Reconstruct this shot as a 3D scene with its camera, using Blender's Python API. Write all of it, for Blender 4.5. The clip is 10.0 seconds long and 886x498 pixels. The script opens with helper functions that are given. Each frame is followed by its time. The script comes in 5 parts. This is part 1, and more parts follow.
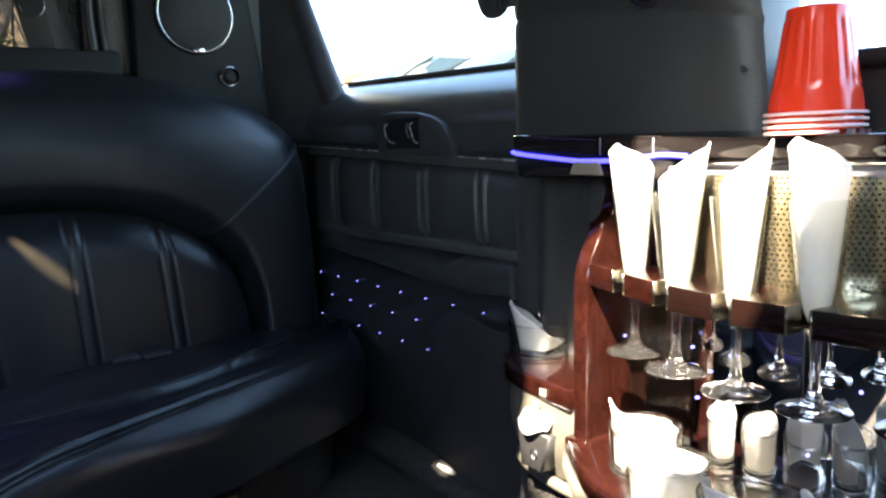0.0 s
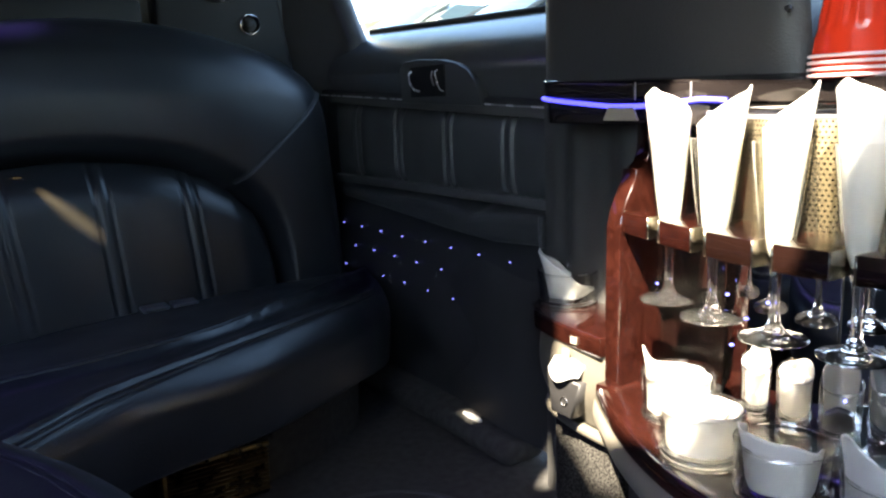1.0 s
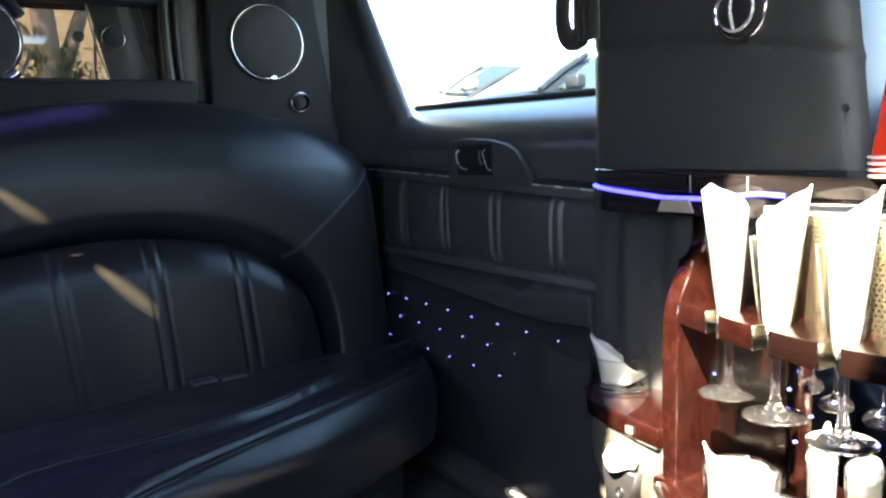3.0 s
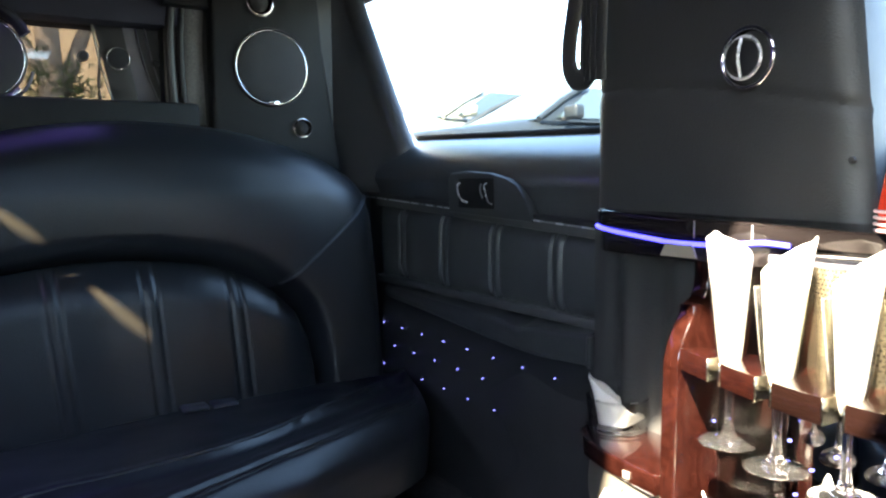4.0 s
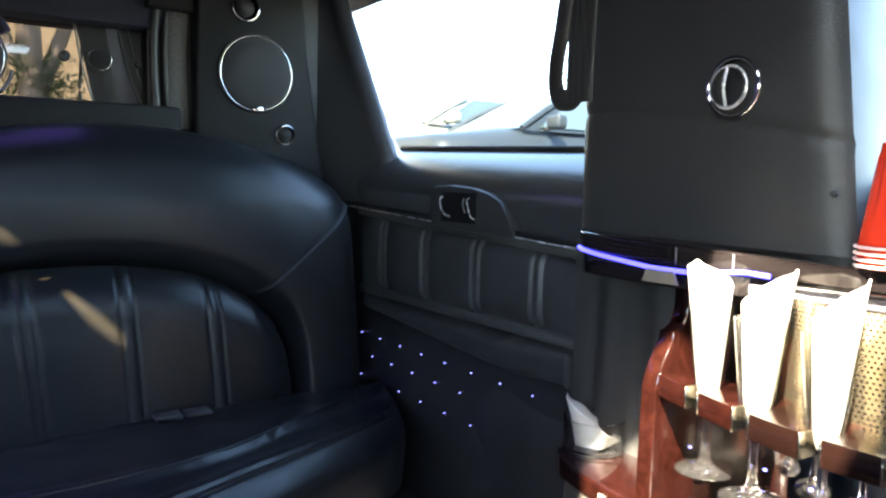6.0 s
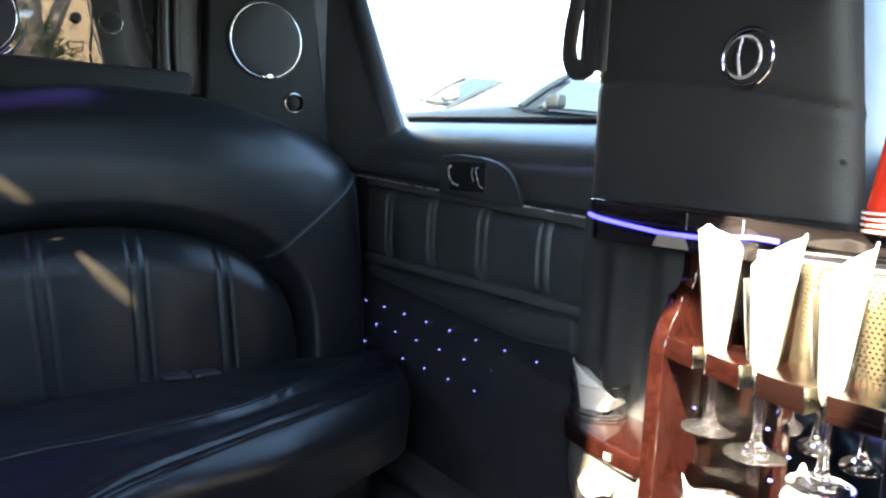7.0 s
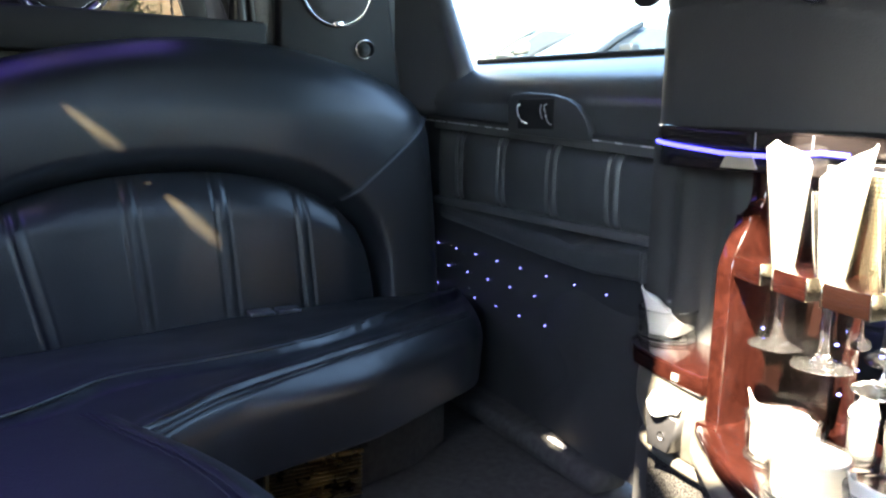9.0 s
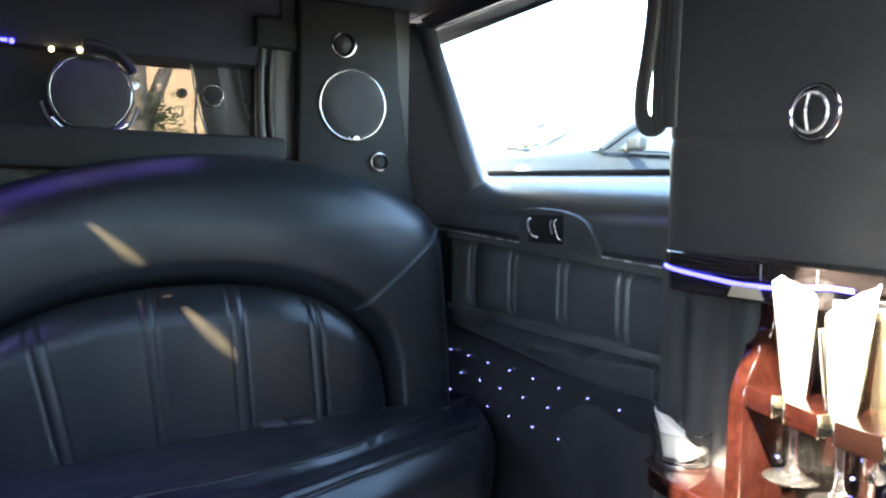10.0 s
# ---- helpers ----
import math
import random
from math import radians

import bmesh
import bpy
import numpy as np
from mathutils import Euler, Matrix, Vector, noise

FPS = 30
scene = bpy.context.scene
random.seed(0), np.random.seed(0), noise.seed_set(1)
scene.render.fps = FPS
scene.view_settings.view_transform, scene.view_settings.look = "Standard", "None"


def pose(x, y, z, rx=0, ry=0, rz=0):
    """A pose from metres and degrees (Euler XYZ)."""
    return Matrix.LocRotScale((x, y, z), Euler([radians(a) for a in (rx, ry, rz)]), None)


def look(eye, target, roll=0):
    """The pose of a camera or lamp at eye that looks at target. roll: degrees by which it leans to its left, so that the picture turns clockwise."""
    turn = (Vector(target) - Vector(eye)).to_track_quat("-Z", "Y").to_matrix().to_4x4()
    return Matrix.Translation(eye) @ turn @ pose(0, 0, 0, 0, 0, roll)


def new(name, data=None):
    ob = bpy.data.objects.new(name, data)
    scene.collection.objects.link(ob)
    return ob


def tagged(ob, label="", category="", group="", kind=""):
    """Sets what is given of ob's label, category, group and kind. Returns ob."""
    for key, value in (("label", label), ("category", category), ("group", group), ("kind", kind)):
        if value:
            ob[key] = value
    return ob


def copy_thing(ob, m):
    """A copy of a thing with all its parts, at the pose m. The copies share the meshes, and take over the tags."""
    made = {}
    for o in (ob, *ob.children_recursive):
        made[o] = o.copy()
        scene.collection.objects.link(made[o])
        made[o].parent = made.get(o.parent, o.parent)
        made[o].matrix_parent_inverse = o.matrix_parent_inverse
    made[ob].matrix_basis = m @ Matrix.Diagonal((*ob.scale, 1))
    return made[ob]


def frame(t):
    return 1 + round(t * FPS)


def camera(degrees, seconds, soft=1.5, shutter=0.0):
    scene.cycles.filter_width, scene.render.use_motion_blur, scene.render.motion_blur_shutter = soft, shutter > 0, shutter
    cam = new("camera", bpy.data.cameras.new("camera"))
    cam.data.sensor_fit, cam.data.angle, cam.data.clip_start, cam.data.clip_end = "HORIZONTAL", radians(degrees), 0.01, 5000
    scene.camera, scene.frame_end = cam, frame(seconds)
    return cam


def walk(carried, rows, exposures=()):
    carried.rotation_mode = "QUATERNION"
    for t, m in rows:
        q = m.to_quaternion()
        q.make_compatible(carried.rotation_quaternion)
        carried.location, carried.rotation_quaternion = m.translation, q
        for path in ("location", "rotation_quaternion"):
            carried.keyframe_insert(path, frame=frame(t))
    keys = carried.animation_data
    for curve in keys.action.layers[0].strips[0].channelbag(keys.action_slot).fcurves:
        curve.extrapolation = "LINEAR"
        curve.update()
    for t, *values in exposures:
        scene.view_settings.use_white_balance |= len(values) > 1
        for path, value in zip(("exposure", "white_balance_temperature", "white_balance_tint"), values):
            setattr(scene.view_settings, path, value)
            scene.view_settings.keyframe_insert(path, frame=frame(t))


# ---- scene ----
cam = camera(59.2, 10.0, soft=2.3, shutter=0.15)
EXPOSURES = [(0, 4.40), (0.5, 4.32), (1.0, 4.3), (1.6, 4.32), (2.2, 4.53), (2.6, 4.78), (4.5, 4.86), (7.0, 4.92), (8.0, 5.08), (8.5, 5.34), (9.0, 5.36), (9.5, 5.52), (10, 5.62)]
PATH = [
    (0, (0.177, 0.013, 0.67), (1.299, 1.65, 0.415), -1.7),
    (0.5, (0.169, 0.025, 0.665), (1.283, 1.649, 0.316), -1.1),
    (1, (0.163, 0.028, 0.665), (1.238, 1.673, 0.29), -2.1),
    (1.5, (0.161, 0.032, 0.665), (1.22, 1.684, 0.276), -2.5),
    (2, (0.145, 0.041, 0.667), (1.176, 1.713, 0.289), -2.4),
    (2.5, (0.154, 0.046, 0.693), (1.179, 1.733, 0.368), -1.6),
    (3, (0.14, 0.04, 0.711), (1.159, 1.745, 0.476), -2.3),
    (3.2, (0.135, 0.041, 0.719), (1.16, 1.745, 0.507), -1.5),
    (4.5, (0.138, 0.056, 0.728), (1.178, 1.756, 0.557), -0.3),
    (5, (0.136, 0.056, 0.724), (1.181, 1.751, 0.532), 0.1),
    (5.5, (0.138, 0.056, 0.725), (1.179, 1.752, 0.525), 0.2),
    (5.7, (0.146, 0.06, 0.745), (1.208, 1.746, 0.576), 0.6),
    (6.8, (0.1, 0.055, 0.732), (1.192, 1.718, 0.536), 2.3),
    (7, (0.101, 0.054, 0.724), (1.196, 1.714, 0.508), 2.5),
    (7.5, (0.097, 0.056, 0.714), (1.194, 1.709, 0.463), 2.4),
    (8, (0.08, 0.052, 0.675), (1.111, 1.739, 0.372), 1.9),
    (8.5, (0.101, 0.04, 0.657), (1.113, 1.721, 0.269), 1.7),
    (9, (0.084, 0.016, 0.685), (1.015, 1.756, 0.361), 1.0),
    (9.5, (0.076, 0.008, 0.712), (0.999, 1.769, 0.499), 0.4),
    (10, (0.073, 0.002, 0.744), (0.986, 1.778, 0.636), 0.8),
]
walk(cam, [(t, look(eye, target, roll)) for t, eye, target, roll in PATH],
     exposures=EXPOSURES)

# ---- world and light ----
SUN_WAY = Vector((0.75, 0.45, -1.0)).normalized()
world = bpy.data.worlds.new("world")
scene.world = world
world.use_nodes = True
wn = world.node_tree.nodes
sky = wn.new("ShaderNodeTexSky")
sky.sky_type = "NISHITA"
sky.sun_disc = False
sky.sun_elevation = math.asin(-SUN_WAY.z)
sky.sun_rotation = math.atan2(-SUN_WAY.x, -SUN_WAY.y)
wn["Background"].inputs["Strength"].default_value = 0.15
world.node_tree.links.new(sky.outputs["Color"], wn["Background"].inputs["Color"])
sun = new("sun", bpy.data.lights.new("sun", "SUN"))
sun.data.energy, sun.data.angle, sun.data.color = 4.6, radians(1.0), (1.0, 0.85, 0.64)
sun.matrix_world = look(Vector((0, 0, 8)) - SUN_WAY * 10, Vector((0, 0, 8)))

# ---- materials ----
def mat(name, base, rough=0.5, metal=0.0, var=0.25, scale=20.0, fine=300.0, bump=0.05, coat=0.0, spec=0.5, rough_var=0.1, emit=None, power=0.0):
    """A surface with variation at two scales: broad patches and fine grain."""
    m = bpy.data.materials.new(name)
    m.use_nodes = True
    n, l = m.node_tree.nodes, m.node_tree.links
    b = n["Principled BSDF"]
    co = n.new("ShaderNodeTexCoord")
    big, small = n.new("ShaderNodeTexNoise"), n.new("ShaderNodeTexNoise")
    for node, size, detail in ((big, scale, 4), (small, fine, 2)):
        node.inputs["Scale"].default_value, node.inputs["Detail"].default_value = size, detail
        l.new(co.outputs["Object"], node.inputs["Vector"])
    mix = n.new("ShaderNodeMix")
    mix.data_type = "RGBA"
    mix.inputs["A"].default_value = (*[c * (1 - var) for c in base], 1)
    mix.inputs["B"].default_value = (*[min(1, c * (1 + var)) for c in base], 1)
    l.new(big.outputs["Fac"], mix.inputs["Factor"])
    l.new(mix.outputs["Result"], b.inputs["Base Color"])
    ramp = n.new("ShaderNodeMapRange")
    ramp.inputs["To Min"].default_value, ramp.inputs["To Max"].default_value = max(0.02, rough - rough_var), min(1, rough + rough_var)
    l.new(big.outputs["Fac"], ramp.inputs["Value"])
    l.new(ramp.outputs["Result"], b.inputs["Roughness"])
    bp = n.new("ShaderNodeBump")
    bp.inputs["Strength"].default_value, bp.inputs["Distance"].default_value = bump, 0.002
    l.new(small.outputs["Fac"], bp.inputs["Height"])
    l.new(bp.outputs["Normal"], b.inputs["Normal"])
    b.inputs["Metallic"].default_value = metal
    b.inputs["Coat Weight"].default_value = coat
    b.inputs["Coat Roughness"].default_value = 0.06
    b.inputs["Specular IOR Level"].default_value = spec
    if emit:
        b.inputs["Emission Color"].default_value = (*emit, 1)
        b.inputs["Emission Strength"].default_value = power
    return m


def leather(name, base, rough):
    """Vinyl leather: cell grain over soft wrinkles."""
    m = mat(name, base, rough, var=0.25, scale=6, fine=260, bump=0.16, rough_var=0.05)
    n, l = m.node_tree.nodes, m.node_tree.links
    cells, soft = n.new("ShaderNodeTexVoronoi"), n.new("ShaderNodeTexNoise")
    cells.inputs["Scale"].default_value = 420
    soft.inputs["Scale"].default_value = 14
    soft.inputs["Detail"].default_value = 5
    co = n["Texture Coordinate"]
    l.new(co.outputs["Object"], cells.inputs["Vector"])
    l.new(co.outputs["Object"], soft.inputs["Vector"])
    add = n.new("ShaderNodeMath")
    add.operation = "MULTIPLY_ADD"
    add.inputs[1].default_value = 3.5
    l.new(soft.outputs["Fac"], add.inputs[0])
    l.new(cells.outputs["Distance"], add.inputs[2])
    l.new(add.outputs["Value"], n["Bump"].inputs["Height"])
    return m


def wood(name):
    """Red-stained burl veneer under clear lacquer."""
    m = mat(name, (0.0135, 0.0036, 0.0025), 0.15, var=0.6, scale=14, fine=60, bump=0.01, coat=1.0, rough_var=0.06)
    n, l = m.node_tree.nodes, m.node_tree.links
    n["Principled BSDF"].inputs["Coat Roughness"].default_value = 0.03
    wave = n.new("ShaderNodeTexWave")
    wave.inputs["Scale"].default_value, wave.inputs["Distortion"].default_value = 22, 14
    wave.inputs["Detail"].default_value, wave.inputs["Detail Scale"].default_value = 4, 1.6
    l.new(n["Texture Coordinate"].outputs["Object"], wave.inputs["Vector"])
    mul = n.new("ShaderNodeMix")
    mul.data_type, mul.blend_type = "RGBA", "MULTIPLY"
    mul.inputs["Factor"].default_value = 0.42
    l.new(n["Mix"].outputs["Result"], mul.inputs["A"])
    ramp = n.new("ShaderNodeValToRGB")
    ramp.color_ramp.elements[0].color = (0.15, 0.10, 0.10, 1)
    ramp.color_ramp.elements[1].color = (1, 0.95, 0.9, 1)
    l.new(wave.outputs["Fac"], ramp.inputs["Fac"])
    l.new(ramp.outputs["Color"], mul.inputs["B"])
    l.new(mul.outputs["Result"], n["Principled BSDF"].inputs["Base Color"])
    return m


def speckled(name):
    """Pile carpet flecked with pale and dark tufts."""
    m = mat(name, (0.05, 0.05, 0.048), 0.95, var=0.5, scale=40, fine=700, bump=1.0, spec=0.1)
    n, l = m.node_tree.nodes, m.node_tree.links
    tuft, ramp, mul = n.new("ShaderNodeTexNoise"), n.new("ShaderNodeValToRGB"), n.new("ShaderNodeMix")
    tuft.inputs["Scale"].default_value, tuft.inputs["Detail"].default_value = 330, 3
    l.new(n["Texture Coordinate"].outputs["Object"], tuft.inputs["Vector"])
    ramp.color_ramp.elements[0].position, ramp.color_ramp.elements[1].position = 0.40, 0.60
    ramp.color_ramp.elements[0].color = (0.16, 0.14, 0.15, 1)
    ramp.color_ramp.elements[1].color = (1.0, 0.98, 0.93, 1)
    l.new(tuft.outputs["Fac"], ramp.inputs["Fac"])
    mul.data_type, mul.blend_type = "RGBA", "MULTIPLY"
    mul.inputs["Factor"].default_value = 1.0
    l.new(n["Mix"].outputs["Result"], mul.inputs["A"])
    l.new(ramp.outputs["Color"], mul.inputs["B"])
    l.new(mul.outputs["Result"], n["Principled BSDF"].inputs["Base Color"])
    return m


def perforated(name):
    """Pale metal sheet with a staggered grid of round dark holes."""
    m = mat(name, (0.44, 0.38, 0.26), 0.17, metal=0.95, var=0.1, scale=30, bump=0.03)
    n, l = m.node_tree.nodes, m.node_tree.links
    sep = n.new("ShaderNodeSeparateXYZ")
    l.new(n["Texture Coordinate"].outputs["Object"], sep.inputs["Vector"])
    def math_node(op, a, b=None):
        k = n.new("ShaderNodeMath")
        k.operation = op
        for slot, v in ((0, a), (1, b)):
            if v is None:
                continue
            if isinstance(v, (int, float)):
                k.inputs[slot].default_value = v
            else:
                l.new(v, k.inputs[slot])
        return k.outputs["Value"]
    across = math_node("ARCSINE", math_node("DIVIDE", math_node("SUBTRACT", sep.outputs["Y"], 0.062), 0.1725))
    u = math_node("MULTIPLY", across, 0.172 / 0.0058)
    v = math_node("MULTIPLY", sep.outputs["Z"], 1 / 0.0050)
    odd = math_node("MULTIPLY", math_node("FLOORED_MODULO", math_node("FLOOR", v), 2), 0.5)
    fu = math_node("SUBTRACT", math_node("FRACT", math_node("ADD", u, odd)), 0.5)
    fv = math_node("SUBTRACT", math_node("FRACT", v), 0.5)
    d = math_node("ADD", math_node("MULTIPLY", fu, fu), math_node("MULTIPLY", fv, fv))
    hole = math_node("LESS_THAN", d, 0.055)
    mix = n.new("ShaderNodeMix")
    mix.data_type = "RGBA"
    l.new(hole, mix.inputs["Factor"])
    l.new(n["Mix"].outputs["Result"], mix.inputs["A"])
    mix.inputs["B"].default_value = (0.01, 0.01, 0.01, 1)
    l.new(mix.outputs["Result"], n["Principled BSDF"].inputs["Base Color"])
    return m


def clear_glass(name, tint=(1, 1, 1), ior=1.45):
    m = bpy.data.materials.new(name)
    m.use_nodes = True
    n = m.node_tree.nodes
    b = n["Principled BSDF"]
    b.inputs["Base Color"].default_value = (*tint, 1)
    b.inputs["Roughness"].default_value = 0.012
    b.inputs["Transmission Weight"].default_value = 0.993
    b.inputs["IOR"].default_value = ior
    return m


def window_glass(name, tint, edge=0.5, power=4.0):
    """A thin pane: clear or tinted, with a Fresnel gloss."""
    m = bpy.data.materials.new(name)
    m.use_nodes = True
    n, l = m.node_tree.nodes, m.node_tree.links
    n.remove(n["Principled BSDF"])
    clear, shine, fres, mix = (n.new("ShaderNode" + k) for k in ("BsdfTransparent", "BsdfGlossy", "LayerWeight", "MixShader"))
    clear.inputs["Color"].default_value = (*tint, 1)
    shine.inputs["Roughness"].default_value = 0.02
    curve, level = n.new("ShaderNodeMath"), n.new("ShaderNodeMath")
    curve.operation, level.operation = "POWER", "MULTIPLY_ADD"
    curve.inputs[1].default_value, level.inputs[1].default_value, level.inputs[2].default_value = power, edge, 0.03
    l.new(fres.outputs["Facing"], curve.inputs[0])
    l.new(curve.outputs["Value"], level.inputs[0])
    l.new(level.outputs["Value"], mix.inputs["Fac"])
    l.new(clear.outputs["BSDF"], mix.inputs[1])
    l.new(shine.outputs["BSDF"], mix.inputs[2])
    l.new(mix.outputs["Shader"], n["Material Output"].inputs["Surface"])
    return m


LEATHER = leather("black_leather", (0.0124, 0.0139, 0.0166), 0.31)
LEATHER_MATT = leather("matt_black_vinyl", (0.022, 0.023, 0.024), 0.52)
DOOR_SKIN = leather("charcoal_door_leather", (0.044, 0.0465, 0.050), 0.34)
SIDE_CLOTH = leather("charcoal_side_vinyl", (0.042, 0.042, 0.042), 0.55)
DOOR_MATT = leather("charcoal_door_vinyl", (0.066, 0.067, 0.070), 0.5)
LOWER_DOOR = leather("lower_door_vinyl", (0.030, 0.031, 0.033), 0.46)
DARK_VINYL = leather("dark_vinyl", (0.011, 0.0115, 0.0125), 0.62)
DARK_VINYL.node_tree.nodes["Principled BSDF"].inputs["Specular IOR Level"].default_value = 0.2
SATIN = mat("satin_silver", (0.70, 0.70, 0.73), 0.28, metal=0.55, var=0.06, scale=40, bump=0.02)
PANEL_SKIN = leather("charcoal_vinyl", (0.024, 0.0245, 0.025), 0.48)
DOOR_TOP = leather("door_top_leather", (0.036, 0.038, 0.043), 0.50)
DOOR_TOP.node_tree.nodes["Principled BSDF"].inputs["Coat Weight"].default_value = 1.0
DOOR_TOP.node_tree.nodes["Principled BSDF"].inputs["Coat IOR"].default_value = 1.75
DOOR_TOP.node_tree.nodes["Principled BSDF"].inputs["Coat Roughness"].default_value = 0.2
PIPING = mat("grey_piping", (0.060, 0.066, 0.078), 0.45, bump=0.1, fine=700)
STITCH = mat("dark_thread", (0.012, 0.013, 0.016), 0.7, bump=0.2, fine=900)
CHARCOAL = mat("charcoal_plastic", (0.034, 0.036, 0.040), 0.4, var=0.2, scale=25, fine=700, bump=0.1)
PLASTIC = mat("black_plastic", (0.014, 0.014, 0.015), 0.42, var=0.3, scale=25, fine=700, bump=0.12)
LACQUER = mat("black_lacquer", (0.008, 0.0065, 0.0065), 0.12, var=0.3, scale=10, bump=0.01, coat=0.3, spec=0.35, rough_var=0.04)
BUCKLE = mat("grey_buckle_plastic", (0.055, 0.055, 0.058), 0.45, var=0.2, scale=40, bump=0.05)
CARPET = mat("dark_carpet", (0.056, 0.055, 0.055), 0.95, var=0.5, scale=60, fine=900, bump=0.9, spec=0.1)
CARPET_GREY = speckled("grey_flecked_carpet")
HEADLINER = mat("dark_headliner_cloth", (0.027, 0.028, 0.040), 0.9, var=0.25, scale=15, fine=600, bump=0.4, spec=0.2)
PILE = mat("grey_pile_carpet", (0.17, 0.17, 0.165), 0.95, var=0.9, scale=420, fine=700, bump=1.0, spec=0.1)
# cream vinyl of the pod, about half as bright as CREAM
POD_VINYL = mat("darker_cream_vinyl", (0.080, 0.074, 0.061), 0.42, var=0.1, scale=12, fine=300, bump=0.08)
CREAM = mat("cream_vinyl", (0.17, 0.157, 0.132), 0.38, var=0.08, scale=12, fine=300, bump=0.08)
TAN = mat("tan_card", (0.17, 0.15, 0.115), 0.6, var=0.1, scale=40, bump=0.05)
CHROME = mat("chrome", (0.82, 0.82, 0.84), 0.12, metal=1.0, var=0.06, scale=40, bump=0.02, rough_var=0.06)
LINING = mat("worn_nickel", (0.40, 0.36, 0.29), 0.18, metal=1.0, var=0.2, scale=60, bump=0.05, rough_var=0.08)
BRASS = mat("brass_metal", (0.30, 0.22, 0.10), 0.28, metal=0.9, var=0.35, scale=40, bump=0.1, rough_var=0.12)
MIRROR = mat("mirror", (0.72, 0.72, 0.74), 0.03, metal=1.0, var=0.03, scale=8, bump=0.0, rough_var=0.015)
GREY_TRIM = mat("grey_plastic_trim", (0.12, 0.12, 0.14), 0.5, var=0.2, scale=20, bump=0.05)
MESH = mat("speaker_mesh", (0.020, 0.020, 0.022), 0.6, var=0.4, scale=30, fine=1300, bump=0.8)
PAPER = mat("white_paper_napkin", (0.88, 0.88, 0.87), 0.85, var=0.04, scale=50, fine=500, bump=0.25, spec=0.2)
paper_nodes, paper_links = PAPER.node_tree.nodes, PAPER.node_tree.links
seep, blend = paper_nodes.new("ShaderNodeBsdfTranslucent"), paper_nodes.new("ShaderNodeMixShader")
seep.inputs["Color"].default_value = (0.90, 0.89, 0.86, 1)
blend.inputs["Fac"].default_value = 0.48
paper_links.new(paper_nodes["Principled BSDF"].outputs["BSDF"], blend.inputs[1])
paper_links.new(seep.outputs["BSDF"], blend.inputs[2])
paper_links.new(blend.outputs["Shader"], paper_nodes["Material Output"].inputs["Surface"])
RED = mat("red_plastic", (0.62, 0.036, 0.012), 0.22, var=0.08, scale=30, bump=0.01, coat=0.3)
RED_RIM = mat("white_plastic_rim", (0.75, 0.56, 0.56), 0.3, var=0.05, bump=0.01)
WOOD = wood("red_burl_veneer")
# WOOD's veneer darkened: shade inside the bar put into the colour
SHADED_WOOD = mat("shaded_burl_wood", (0.0060, 0.0026, 0.0020), 0.16, var=0.4, scale=14, fine=90, bump=0.01, coat=0.8, rough_var=0.05)
GRILLE = perforated("perforated_metal")
GLASS = clear_glass("clear_glass")
THIN = window_glass("thin_drinking_glass", (0.97, 0.975, 0.965), 0.85, 2.7)
PANE = window_glass("window_pane", (0.88, 0.90, 0.9))
PANE_DARK = window_glass("privacy_pane", (0.54, 0.56, 0.56))
PANE_ROOF = window_glass("smoked_roof_pane", (0.82, 0.84, 0.84))
PANE_DOOR = window_glass("door_window_pane", (0.72, 0.74, 0.71))
# filter that warms the sun falling on the rear seat
AMBER = window_glass("amber_sun_filter", (1.0, 0.90, 0.70), 0.0)
TINT = window_glass("tinted_pane", (0.21, 0.20, 0.19))
LED = mat("violet_blue_led", (0.1, 0.1, 0.5), 0.4, emit=(0.05, 0.045, 1.0), power=0.30)
LED_DOT = mat("blue_fibre_dot", (0.1, 0.1, 0.5), 0.4, emit=(0.24, 0.25, 1.0), power=0.28)
LAMP_WARM = mat("warm_lamp", (0.8, 0.6, 0.2), 0.4, emit=(1.0, 0.75, 0.3), power=0.5)
ASPHALT = mat("asphalt", (0.11, 0.11, 0.11), 0.9, var=0.3, scale=3, fine=160, bump=0.6)
STUCCO = mat("cream_stucco", (0.58, 0.47, 0.31), 0.9, var=0.1, scale=1.5, fine=120, bump=0.5)
BARK = mat("pale_bark", (0.34, 0.29, 0.23), 0.9, var=0.4, scale=9, fine=70, bump=0.9)
LEAF = mat("green_leaf", (0.07, 0.11, 0.035), 0.6, var=0.5, scale=7, fine=50, bump=0.3)
ROOF_TILE = mat("brown_roof", (0.16, 0.11, 0.06), 0.85, var=0.3, scale=4, fine=60, bump=0.5)
SILVER = mat("silver_car_paint", (0.20, 0.205, 0.18), 0.32, metal=0.3, var=0.05, scale=3, bump=0.01, coat=0.4)
BLUE_PAINT = mat("blue_grey_car_paint", (0.010, 0.014, 0.019), 0.45, var=0.05, scale=3, bump=0.01, spec=0.25)
WHITE_PAINT = mat("white_car_paint", (0.75, 0.75, 0.74), 0.3, var=0.04, scale=3, bump=0.01, coat=0.4)
RUBBER = mat("tyre_rubber", (0.02, 0.02, 0.02), 0.85, var=0.3, scale=30, bump=0.3)
CAR_GLASS = mat("car_glass", (0.03, 0.045, 0.05), 0.06, var=0.1, scale=4, bump=0.0, coat=0.6, rough_var=0.02)


# ---- building helpers ----
def thing(name, base, label="", category="", group="", kind=""):
    ob = new(name)
    ob.location = base
    ob.empty_display_size = 0.05
    return tagged(ob, label, category, group, kind)


